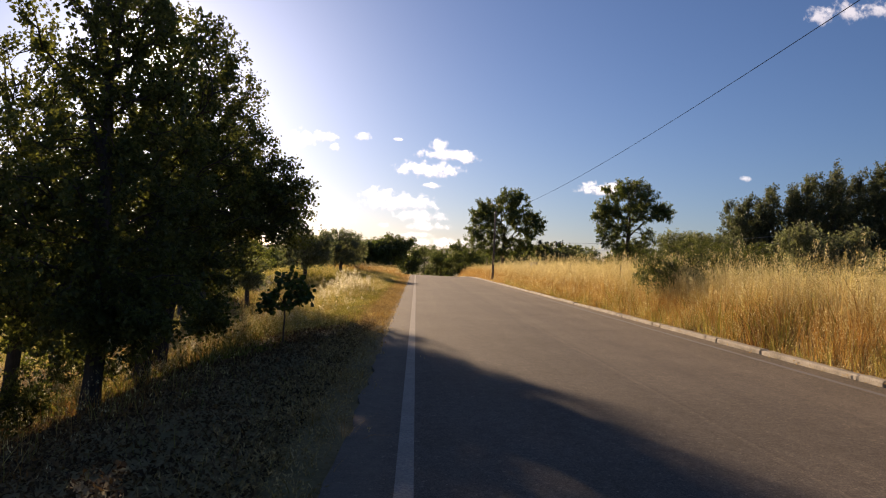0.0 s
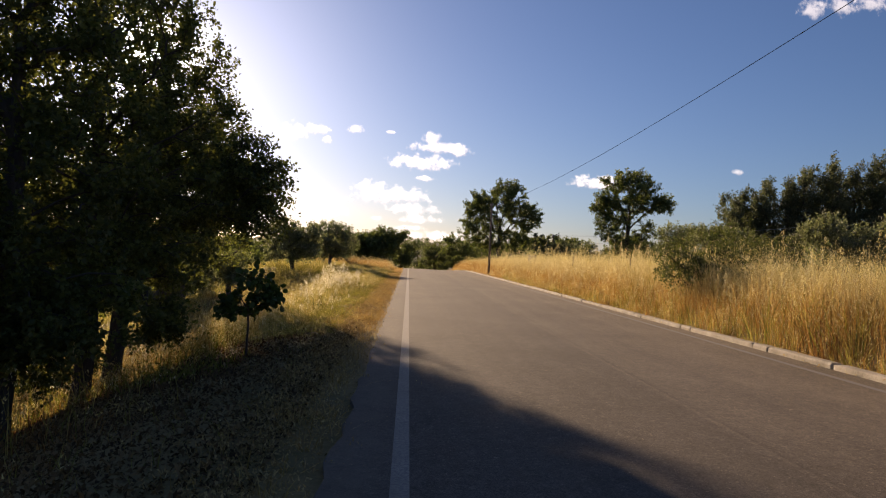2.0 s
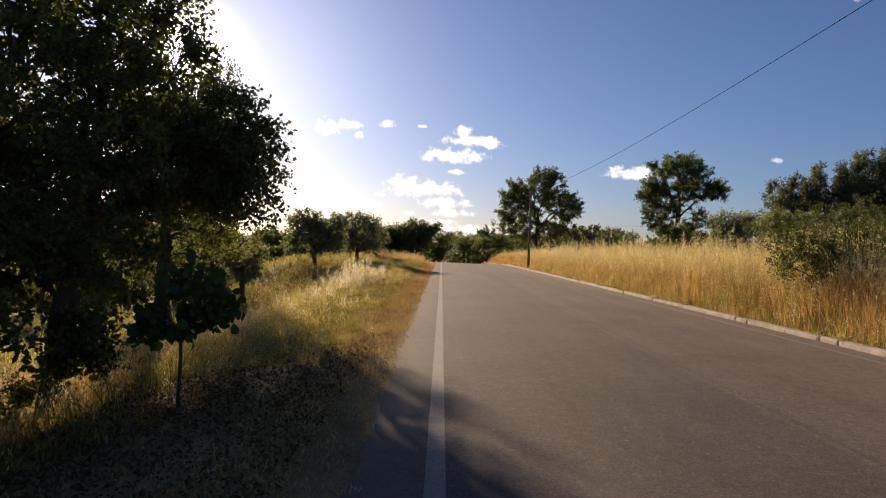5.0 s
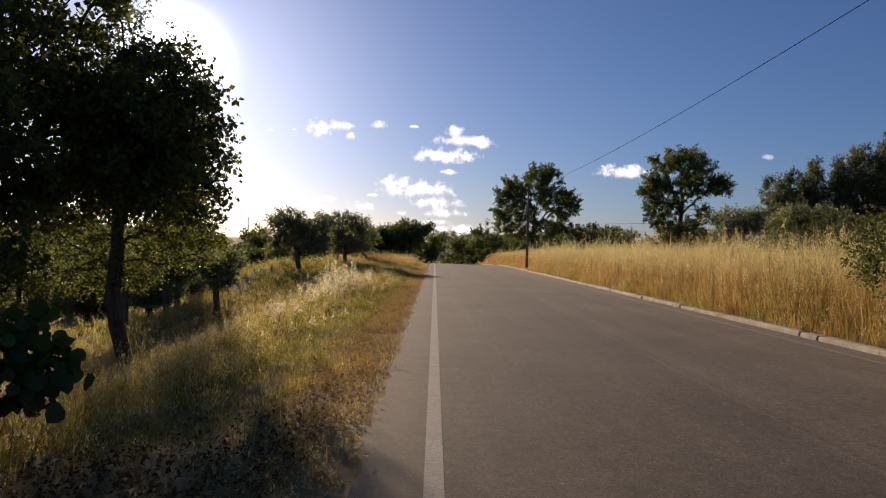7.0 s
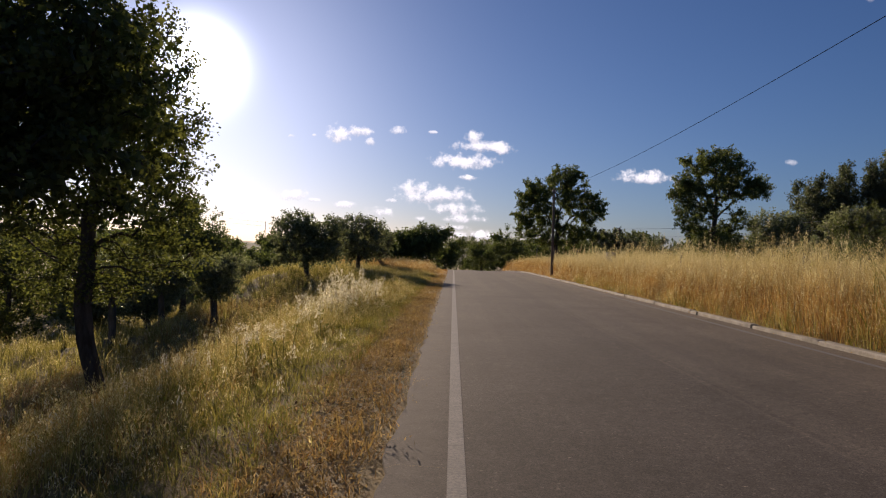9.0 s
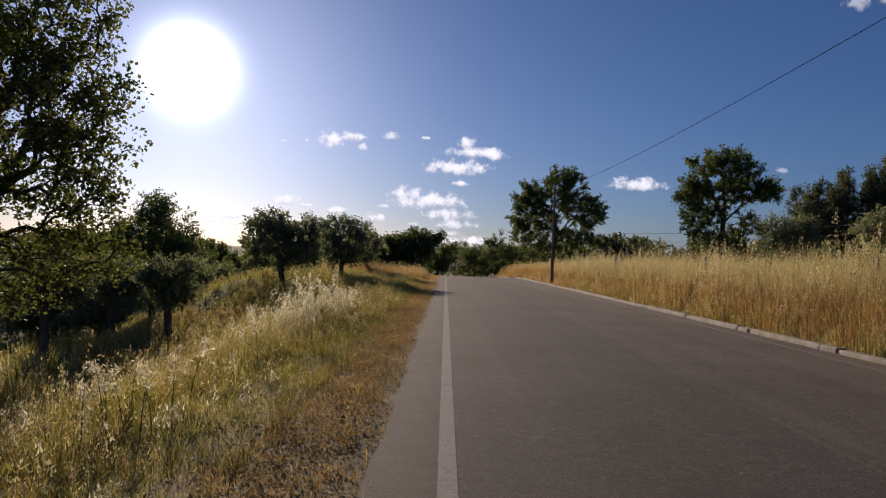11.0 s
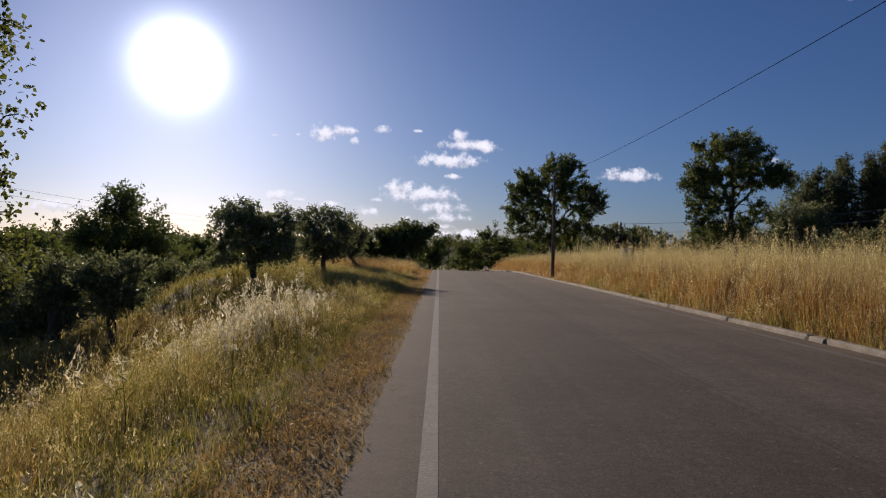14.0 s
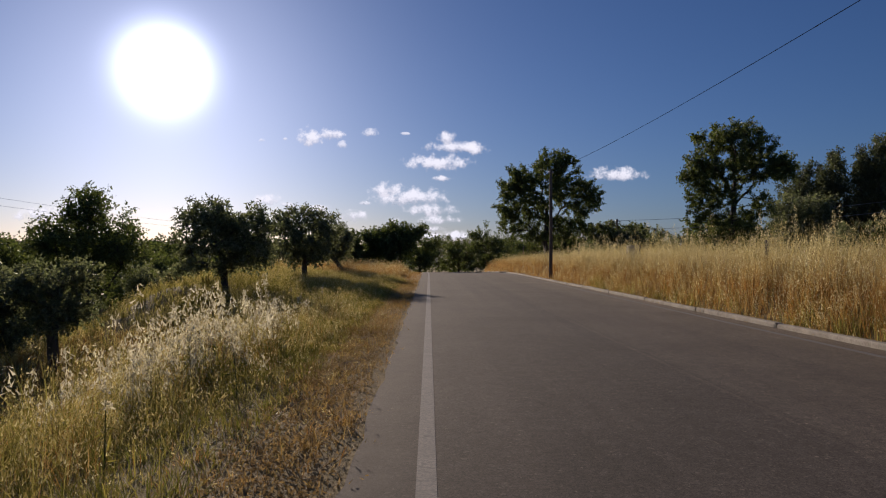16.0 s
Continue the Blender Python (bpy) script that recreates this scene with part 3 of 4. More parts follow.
def olive(x, y, h, w, seed, leaves=18000, size=0.13, spread=0.36, label=OLIVE, lean=0.0, near=False, clear=0.30):
    """An olive: short trunk, forking limbs, a rounded crown of uneven lobes with upright shoots."""
    r = random.Random(seed)
    t = clear * h
    mid, tall = (t + h) / 2, (h - t) / 2
    lobes = [((lean, 0, mid), (0.85 * w, 0.85 * w, 0.9 * tall), 95)]
    lobes.append(((lean, 0, t + 0.42 * tall), (0.72 * w, 0.72 * w, 0.3 * tall), 30))
    for k in range(7):
        a = k * 0.9 + r.uniform(-0.3, 0.3)
        q = r.uniform(0.32, 0.46)
        lobes.append(((lean + (0.98 - q) * w * math.cos(a), (0.98 - q) * w * math.sin(a), mid + tall * r.uniform(-0.55, 0.6)), (q * w, q * w, tall * r.uniform(0.32, 0.5)), 16))
    return planted("olive_tree", x, y, [(0, 0, -0.2), (0.05 + lean * 0.2, 0, 0.3 * t), (lean * 0.6, 0.05, 0.7 * t), (lean, 0, t), (lean, 0, t * 1.35)], lobes,
                   leaves, size, spread, OLIVE_LEAF, GREY_BARK, label, seed=seed, tip=0.013, slim=0.38, group="olive grove", near=near, fold=False)


olive(-10.0, 38.7, 3.1, 1.3, 11, 11000, 0.10, 0.24, "small olive tree with a forked trunk", near=True, clear=0.36)
olive(-13.4, 41.5, 3.6, 1.5, 26, 8000, 0.12, 0.3, clear=0.45)
olive(-13.2, 36.6, 3.9, 1.6, 12, 8000, clear=0.46)
olive(-7.95, 47.0, 3.9, 2.0, 13, 22000, 0.12, 0.32, near=True, clear=0.14)
olive(-6.3, 55.0, 3.9, 2.0, 14, 15000, 0.13, 0.32, near=True, clear=0.15)
olive(-5.7, 65.5, 3.1, 1.2, 15, 11000, 0.14, 0.4, lean=-0.6, near=True)
olive(-17.6, 49.5, 4.2, 2.1, 16, 12000, clear=0.3)
olive(-15.4, 44.6, 3.9, 1.9, 17, 10000, 0.13, clear=0.3)
olive(-22.5, 52.0, 4.6, 2.4, 24, 9000, 0.2, 0.5, clear=0.16)
olive(-12.0, 76.0, 2.9, 2.0, 19, 9000, 0.17, 0.55)
olive(-9.0, 84.0, 2.9, 2.0, 25, 9000, 0.17, 0.55)
olive(-18.0, 66.0, 4.0, 2.3, 20, 9000, 0.17, 0.55)
olive(18.5, 28.0, 2.8, 2.0, 21, 18000, 0.12)
olive(21.5, 46.5, 3.6, 2.1, 22, 13000, 0.14)
olive(30.0, 75.0, 6.0, 2.6, 23, 10000, 0.22, 0.6)


def broad(name, x, y, h, w, seed, label, leaf=OAK_LEAF, leaves=12000, size=0.2, spread=0.8, low=0.35, slim=0.6, category="tree", bark=BARK, n=60, group="", near=False):
    """A round-headed tree out of several uneven lobes."""
    r = random.Random(seed)
    lobes = [((0, 0, h * (0.5 + low / 2)), (w * 0.75, w * 0.75, h * (1 - low) * 0.5), n)]
    for k in range(6):
        a = k * 1.05 + r.uniform(-0.3, 0.3)
        lobes.append(((0.55 * w * math.cos(a), 0.55 * w * math.sin(a), h * r.uniform(low + 0.12, 0.82)), (w * r.uniform(0.35, 0.5),) * 2 + (h * r.uniform(0.10, 0.18),), n // 4))
    return planted(name, x, y, [(0, 0, -0.3), (0.1, 0, h * 0.12), (-0.05, 0.1, h * 0.25), (0.1, 0, h * 0.4), (0, 0, h * 0.55)], lobes,
                   leaves, size, spread, leaf, bark, label, category, seed, tip=0.022, slim=slim, group=group, near=near, sides=7 if near else 5, fold=False)


broad("tree", -20.2, 61.0, 8.8, 3.6, 61, "round dark green tree among the olives", leaves=30000, size=0.14, spread=0.75, low=0.2, n=90, near=True)
broad("tree", -25.5, 60.0, 6.6, 2.8, 62, "dark green tree at the edge of the grove", leaves=16000, size=0.15, spread=0.75, low=0.2, n=60, near=True)
# two big oaks beyond the right-hand field
planted("oak_tree", 11.1, 85.0, [(0, 0, -0.3), (0.1, 0, 1.0), (-0.05, 0.1, 2.0), (0.1, 0, 3.6), (0.1, 0, 5.5)],
        [((0.0, 0, 7.0), (4.0, 4.0, 3.0), 150), ((0.9, 0.3, 9.2), (2.4, 2.4, 1.4), 50), ((-3.0, 0, 4.8), (2.0, 2.2, 1.9), 50), ((3.6, -0.2, 6.2), (1.7, 1.9, 1.5), 40), ((-0.6, 0.5, 3.2), (3.0, 2.6, 1.3), 50), ((2.6, -0.4, 4.0), (1.7, 1.6, 1.4), 30), ((-2.6, 0.2, 7.4), (1.9, 1.8, 1.5), 40)],
        66000, 0.135, 0.56, OAK_LEAF, BARK, "large spreading oak with a ragged dark green crown", seed=31, tip=0.017, slim=0.6, near=True, fold=False)
planted("oak_tree", 23.3, 72.0, [(0, 0, -0.3), (0.1, 0, 1.2), (-0.1, 0.1, 2.6), (0.0, 0, 4.4), (0.1, 0, 6.4)],
        [((0.1, 0, 7.7), (3.5, 3.4, 2.5), 170), ((-0.4, 0.3, 9.7), (2.7, 2.4, 1.2), 60), ((-1.9, 0, 4.9), (2.0, 1.8, 1.6), 50), ((3.5, -0.2, 7.4), (1.3, 1.2, 0.9), 34), ((-0.2, 0.4, 3.3), (1.9, 1.8, 1.4), 34), ((0.3, -0.3, 2.2), (2.2, 1.8, 1.5), 40), ((1.7, 0.0, 4.4), (1.2, 1.2, 1.0), 18), ((-2.7, 0.0, 7.0), (1.4, 1.4, 1.4), 40)],
        66000, 0.12, 0.48, OAK_LEAF, BARK, "large oak with a high rounded crown above scrub", seed=33, tip=0.016, slim=0.6, near=True, fold=False)
# scrub and far trees
for k, (x, y, h, w) in enumerate(((8.1, 18.6, 2.0, 1.15), (10.6, 21.5, 2.0, 1.1), (13.0, 25.0, 2.3, 1.6), (16.0, 36.0, 2.8, 1.9))):
    planted("bush", x, y, [(0, 0, -0.1), (0.05, 0, 0.25 * h), (0, 0.05, 0.5 * h)], [((0, 0, 0.55 * h), (w, w, 0.45 * h), 60), ((0.5 * w, 0.2, 0.5 * h), (0.6 * w, 0.6 * w, 0.35 * h), 24), ((-0.5 * w, -0.2, 0.35 * h), (0.6 * w, 0.6 * w, 0.3 * h), 24)],
            12000, 0.068, 0.26, BUSH_LEAF, BARK, "olive-green bush in tall dry grass", "bush", seed=40 + k, tip=0.008, slim=0.5, group="scrub", near=True)
for k in range(30):
    r = random.Random(60 + k)
    x = 13.5 + 1.25 * k + r.uniform(-1, 1)
    y = 92 + r.uniform(-10, 12) - 0.75 * k
    h, w = r.uniform(3.2, 5.2) * (0.7 if k < 7 else 1.0), r.uniform(2.0, 3.0)
    planted("bush", x, y, [(0, 0, -0.1), (0.05, 0, 0.25 * h), (0, 0.05, 0.5 * h)], [((0, 0, 0.55 * h), (w, w, 0.42 * h), 40), ((0.5 * w, 0.2, 0.5 * h), (0.6 * w, 0.6 * w, 0.35 * h), 16)],
            4200, 0.2, 0.45, (BUSH_LEAF, OAK_LEAF, OLIVE_LEAF)[k % 3], BARK, "dense green scrub at the far side of the field", "bush", seed=60 + k, tip=0.012, slim=0.6, group="field scrub", fold=False)

for k in range(40):
    r = random.Random(100 + k)
    x = 84 + (k // 2) * 2.2 + r.uniform(-1.2, 1.2)
    y = 172 + 9 * (k % 2) + r.uniform(-3, 3) - (k // 2) * 0.3
    h = 23 + 11 * smooth(0, 24, k) + r.uniform(-3, 2.5)
    w = r.uniform(1.4, 2.1)
    planted("eucalypt_tree", x, y, [(0, 0, -0.3), (0, 0, 0.3 * h), (0.1, 0, 0.6 * h), (0, 0, 0.92 * h)],
            [((0, 0, 0.30 * h), (2.9 * w, 2.9 * w, 0.24 * h), 40), ((0, 0, 0.56 * h), (2.5 * w, 2.5 * w, 0.2 * h), 36), ((0, 0, 0.76 * h), (1.6 * w, 1.6 * w, 0.15 * h), 24), ((0, 0, 0.91 * h), (0.6 * w, 0.6 * w, 0.09 * h), 10)],
            5200, 0.46, 1.2, EUCALYPT_LEAF, BARK, "tall dark eucalypt in a roadside plantation", "tree", seed=100 + k, tip=0.03, slim=0.4, group="eucalypt plantation", fold=False, droop=0.8, sides=4)

# round trees in the distance: on the left beyond the grove, round the bend of the road, and behind the field
far_trees = ((-36, 104, 8, 5), (-32, 90, 5.0, 4), (-66, 108, 8.5, 6), (-24, 96, 5.0, 4.2), (-40, 108, 9.5, 5), (-50, 106, 9, 5), (-58, 112, 8.5, 5), (-46, 110, 9, 6), (-60, 100, 8, 6), (-35, 74, 6, 4),
             (-22, 74, 3.4, 2.6), (-28, 64, 4.0, 2.8), (-34, 58, 4.6, 3.2), (-30, 98, 5.4, 4.5), (-40, 90, 6.0, 5), (-18, 112, 6, 4), (-24, 120, 7, 5), (-12.5, 108, 5.0, 2.8), (-16, 140, 7, 5), (20, 120, 6, 4), (28, 118, 6, 4.5), (36, 112, 7, 5), (44, 116, 7, 5), (21, 165, 8, 5))
bend_trees = ((-3.4, 100, 5.9, 3.1), (-6.9, 103, 5.1, 2.6), (-9.8, 98, 4.4, 2.6), (-1.4, 126, 7.4, 3.0), (2.2, 174, 9.4, 4.6), (5.6, 150, 7.4, 3.6), (10.0, 140, 8.4, 4.0), (14.5, 146, 7.0, 4.0),
              (-12, 176, 8.5, 5.0), (8.5, 182, 8.5, 5.0), (15, 178, 8.5, 5.0), (22, 172, 8.0, 5.0))
for k, (x, y, h, w) in enumerate(far_trees):
    fine = y < 92
    broad("tree", x, y, h, w, 200 + k, "round dark green tree in the distance", leaves=8000 if fine else 6000, size=0.21 if fine else 0.32, spread=0.6 if fine else 0.85, n=44, low=0.12, group="far trees")
for k in range(13):
    x, y = -20 - 3.8 * k, 128 + 7 * ((k * 5) % 3)
    h = 4.3 + 0.9 * math.sin(2.1 * k) - ground_at(x, y)
    broad("tree", x, y, h, 3.6 + 0.6 * math.sin(1.3 * k), 320 + k, "hazy green tree in the wood beyond the grove", leaves=6000, size=0.34, spread=0.9, n=44, low=0.06, group="far wood")
for k, (x, y, h, w) in enumerate(bend_trees):
    broad("tree", x, y, h, w, 260 + k, "full round green tree beside the bend of the road", leaves=14000, size=0.2, spread=0.75, n=70, low=0.02, group="trees at the bend")
for k in range(8):
    r = random.Random(400 + k)
    x, y = (7.4, 9.8, 15.5, 18.0, 20.5, -11.0, -14.5, 12.6)[k], (110, 118, 132, 128, 136, 118, 124, 122)[k]
    h, w = r.uniform(2.0, 3.2), r.uniform(1.5, 2.4)
    planted("bush", x, y, [(0, 0, -0.1), (0.05, 0, 0.25 * h), (0, 0.05, 0.5 * h)], [((0, 0, 0.5 * h), (w, w, 0.45 * h), 50), ((0.5 * w, 0.2, 0.45 * h), (0.6 * w, 0.6 * w, 0.35 * h), 20)],
            5000, 0.2, 0.4, (BUSH_LEAF, OAK_LEAF)[k % 2], BARK, "low green bush beyond the crest of the road", "bush", seed=400 + k, tip=0.012, slim=0.5, group="far hedge", sides=5)
for k in range(5):
    planted("cypress_tree", 17.5 + 1.7 * k, 112 + (k % 2) * 3, [(0, 0, -0.2), (0, 0, 2), (0, 0, 5.2)], [((0, 0, 2.6), (0.8, 0.8, 2.4), 24), ((0, 0, 5.0), (0.45, 0.45, 1.6), 12)],
            1500, 0.3, 0.4, CYPRESS_LEAF, BARK, "slim dark cypress beyond the field", "tree", seed=300 + k, slim=0.4, group="cypress row", fold=False)


# ---------------------------------------------------------------- pole, wires, fence
def utility_pole(x, y, h, label):
    p = thing("utility_pole", (x, y, ground_at(x, y)), label, "utility pole")
    child("shaft", mesh_from("shaft", *tube([(0, 0, -0.4), (0, 0, 0.0), (0.01, 0, h * 0.5), (0.0, 0, h), (0, 0, h + 0.02)], [0.115, 0.11, 0.095, 0.075, 0.01], 12), POLE_WOOD, True), p)
    child("bracket", mesh_from("bracket", *tube([(-0.12, 0, h - 0.25), (0, -0.08, h - 0.23), (0.12, 0, h - 0.25)], [0.02, 0.024, 0.02], 6), OLD_WOOD), p)
    for s in (-0.11, 0.11):
        child("insulator", mesh_from("insulator", *tube([(s, 0, h - 0.26), (s, 0, h - 0.2), (s, 0, h - 0.14), (s, 0, h - 0.1)], [0.03, 0.045, 0.04, 0.01], 8), INSULATOR, True), p)
    return p


def wire(a, b, sag, r, mat, label):
    a, b = np.array(a), np.array(b)
    u = np.linspace(0, 1, 40)
    pts = a + (b - a) * u[:, None]
    pts[:, 2] -= sag * 4 * u * (1 - u)
    return tagged(new("overhead_wire", mesh_from("overhead_wire", *tube(pts, np.full(40, r), 5), mat, True)), label, "overhead wire")


PX, PY = 7.07, 59.8
pz = ground_at(PX, PY)
utility_pole(PX, PY, 6.45 - pz, "slim weathered wooden utility pole in dry grass")
utility_pole(7.1, 2.0, 6.6 - ground_at(7.1, 2.0), "slim weathered wooden utility pole in dry grass")
wire((PX, PY, 6.28), (7.1, 2.0, 6.45), 0.77, 0.0075, CABLE, "black overhead cable running along the road")

# a second line crossing the country behind the oaks
FAR_POLES = ((18.2, 86.0, 5.0), (48.0, 78.0, 7.5), (-52.0, 86.0, 8.6), (-45.0, 172.0, 8.0), (25.0, 165.0, 4.7))
tops = []
for x, y, z in FAR_POLES:
    utility_pole(x, y, z - ground_at(x, y), "distant wooden utility pole among scrub")
    tops.append((x, y, z - 0.15))
for dz in (0.0, -0.9):
    for a, b in ((0, 1), (2, 3)):
        wire(tuple(np.add(tops[a], (0, 0, dz))), tuple(np.add(tops[b], (0, 0, dz))), 0.5, 0.016, ALUMINIUM, "thin bare overhead wire across the fields")


for dz in (0.0, -0.3, -0.6):
    wire(tuple(np.add(tops[0], (0, 0, dz))), tuple(np.add(tops[4], (0, 0, dz))), 0.5, 0.022, ALUMINIUM, "thin bare overhead wire across the fields")


def fence_post(x, y, top, r):
    p = thing("fence_post", (x, y, ground_at(x, y)), "weathered wooden fence post in tall dry grass", "fence post", "field fence")
    h = top - ground_at(x, y)
    child("post", mesh_from("post", *tube([(0, 0, -0.3), (0, 0, 0), (0.02, 0.01, h * 0.6), (0.03, 0.0, h - 0.03), (0.03, 0, h)], [r, r, r * 0.95, r * 0.9, r * 0.5], 9), OLD_WOOD, True), p)
    return p


for x, y, top, r in ((9.78, 29.8, 1.8, 0.04), (9.6, 39.6, 1.86, 0.06), (9.5, 51.0, 1.9, 0.05), (9.5, 63.4, 2.08, 0.06), (9.5, 76.0, 2.2, 0.06), (9.5, 89.0, 2.4, 0.06)):
    fence_post(x, y, top, r)
bm = bmesh.new()
bmesh.ops.create_cube(bm, size=1.0)
for v in bm.verts:
    v.co = Vector((v.co.x * 0.5, v.co.y * 0.35, (v.co.z + 0.5) * 1.2))
bmesh.ops.bevel(bm, geom=bm.edges[:], offset=0.03, segments=2, affect="EDGES")
box = thing("meter_box", (9.3, 51.3, ground_at(9.3, 51.3)), "pale concrete meter housing half hidden in dry grass", "meter box")
part("housing", bm, CONCRETE, box)


# ---------------------------------------------------------------- clouds, far beyond everything
def cloud_material():
    m, nt, p = material("cloud_vapour")
    nt.nodes.remove(p)
    tc = nt.nodes.new("ShaderNodeTexCoord")
    geo = nt.nodes.new("ShaderNodeNewGeometry")
    big = node(nt, "ShaderNodeTexNoise", Scale=0.02, Detail=9.0, Roughness=0.62)
    nt.links.new(geo.outputs["Position"], big.inputs["Vector"])
    # a rounded body, flatter below, with ragged edges
    xyz = nt.nodes.new("ShaderNodeSeparateXYZ")
    nt.links.new(tc.outputs["Object"], xyz.inputs[0])

    def math_node(op, a, b):
        n = nt.nodes.new("ShaderNodeMath")
        n.operation = op
        for socket, value in zip(n.inputs, (a, b)):
            if isinstance(value, (int, float)):
                socket.default_value = value
            else:
                nt.links.new(value, socket)
        return n.outputs[0]

    x2 = math_node("POWER", math_node("ABSOLUTE", xyz.outputs["X"], 0), 2.0)
    zz = xyz.outputs["Z"]
    z2 = math_node("POWER", math_node("ABSOLUTE", zz, 0), 2.0)
    low = math_node("MULTIPLY", math_node("MAXIMUM", math_node("MULTIPLY", zz, -1.0), 0.0), 0.9)
    body = math_node("SUBTRACT", math_node("SUBTRACT", 1.0, math_node("ADD", x2, z2)), low)
    dens = math_node("ADD", math_node("MULTIPLY", body, 0.8), math_node("MULTIPLY", math_node("SUBTRACT", big.outputs["Fac"], 0.5), 2.7))
    alpha = node(nt, "ShaderNodeMapRange")
    alpha.interpolation_type = "SMOOTHSTEP"
    alpha.inputs["From Min"].default_value, alpha.inputs["From Max"].default_value = 0.05, 0.95
    nt.links.new(dens, alpha.inputs["Value"])
    # sunlit tops and grey undersides are put into the emitted colour
    shade = ramp(nt, math_node("ADD", math_node("MULTIPLY", zz, 0.5), big.outputs["Fac"]), (0.22, (0.56, 0.53, 0.51)), (0.62, (1.0, 0.94, 0.85)))
    glow = nt.nodes.new("ShaderNodeEmission")
    glow.inputs["Strength"].default_value = 1.08
    nt.links.new(shade, glow.inputs["Color"])
    clear = nt.nodes.new("ShaderNodeBsdfTransparent")
    mix = nt.nodes.new("ShaderNodeMixShader")
    info = nt.nodes.new("ShaderNodeObjectInfo")
    nt.links.new(math_node("MULTIPLY", alpha.outputs[0], info.outputs["Alpha"]), mix.inputs[0])
    nt.links.new(clear.outputs[0], mix.inputs[1])
    nt.links.new(glow.outputs[0], mix.inputs[2])
    nt.links.new(mix.outputs[0], nt.nodes["Material Output"].inputs["Surface"])
    return m


CLOUD = cloud_material()
us = np.linspace(-1.25, 1.25, 25)
V, F = grid_sheet(us, us, lambda x, z: 0 * x)
bulge = -0.35 * np.clip(1 - V[:, 0] ** 2 - V[:, 1] ** 2, 0, 1)
cloud_mesh = mesh_from("cloud", np.stack([V[:, 0], bulge, V[:, 1]], -1), F, CLOUD, True)
SKY_ROWS = ((-625, 607, 63, 51), (-517, 631, 75, 30), (-453, 581, 27, 21), (-314, 638, 39, 24), (-128, 642, 24, 9), (-754, 610, 15, 9),
            (-874, 601, 15, 9), (93, 614, 45, 36), (161, 567, 126, 33), (239, 561, 66, 33), (51, 484, 168, 42), (-12, 567, 27, 30),
            (64, 407, 51, 15), (-221, 340, 78, 39), (-101, 301, 180, 48), (12, 235, 126, 33), (59, 186, 102, 24), (-5, 139, 90, 15),
            (107, 102, 180, 27), (988, 430, 150, 36), (1755, 533, 30, 15), (-850, 286, 69, 30), (-750, 267, 36, 12), (-585, 248, 57, 21),
            (-404, 206, 75, 30), (-1131, 194, 72, 18), (-336, 275, 24, 12), (-179, 184, 30, 12), (-2005, 203, 144, 36), (2124, 1431, 72, 51),
            (2279, 1461, 96, 57), (2450, 1487, 90, 48))
for x, z, w, h in SKY_ROWS:
    c = tagged(new("cloud", cloud_mesh), "small bright fair-weather cloud in a blue sky", "cloud", "fair-weather clouds", kind="structure")
    c.location, c.scale = (x, 3600.0, z), (w * 1.3, 40.0, h * 1.5)
    c.color = (1, 1, 1, 0.4 if x > 1700 else 0.5 if z < 90 else 0.7 if w < 40 else 0.93)
    c.visible_shadow = False


# ---------------------------------------------------------------- grass
def blades(x, y, h, w, lean, rng, bow=0.5, segs=2, a=None):
    """Tapering bent blades: corners and faces. All inputs are arrays."""
    n = len(x)
    if a is None:
        a = rng.uniform(0, 2 * np.pi, n)
    d = np.stack([np.cos(a), np.sin(a), 0 * a], -1)
    f = rng.uniform(0, 2 * np.pi, n)
    side = np.stack([np.cos(f), np.sin(f), 0 * f], -1)
    root = np.stack([x, y, land_z(x, y) - 0.03], -1)
    rows = []
    for k in range(segs + 1):
        u = k / segs
        c = root + d * (lean * h * (u ** (1 + bow)))[:, None]
        c[:, 2] += h * u * (1 - 0.25 * lean * u)
        if k < segs:
            hw = (w * (1 - 0.75 * u) * 0.5)[:, None]
            rows += [c - side * hw, c + side * hw]
        else:
            rows.append(c)
    verts = np.stack(rows, 1)
    m = verts.shape[1]
    base = (np.arange(n, dtype=np.int32) * m)[:, None]
    tris = []
    for k in range(segs - 1):
        q = 2 * k
        tris += [[q, q + 1, q + 3], [q, q + 3, q + 2]]
    q = 2 * (segs - 1)
    tris.append([q, q + 1, q + 2])
    faces = np.concatenate([base + np.array([t], dtype=np.int32) for t in tris])
    return verts.reshape(-1, 3), faces, rows[-1], d


def heads(tips, d, count, length, size, rng):
    """Drooping oat spikelets round the top of each stem."""
    n = len(tips)
    t = np.repeat(tips, count, 0)
    dd = np.repeat(d, count, 0)
    u = rng.random((n * count, 1))
    off = rng.normal(size=(n * count, 3)) * np.array([0.03, 0.03, 0.01]) * (0.4 + u)
    c = t + off - np.array([[0, 0, 1.0]]) * u * length + dd * 0.02
    down = np.array([[0, 0, -1.0]]) + rng.normal(size=(n * count, 3)) * 0.5
    down /= np.linalg.norm(down, axis=1)[:, None]
    side = np.cross(down, rng.normal(size=(n * count, 3)))
    side /= np.linalg.norm(side, axis=1)[:, None] + 1e-9
    L = size * rng.uniform(0.7, 1.3, (n * count, 1))
    verts = np.stack([c, c + down * L + side * L * 0.16, c + down * L * 0.9 - side * L * 0.16], 1).reshape(-1, 3)
    base = (np.arange(n * count, dtype=np.int32) * 3)[:, None]
    return verts, base + np.array([[0, 1, 2]], dtype=np.int32)


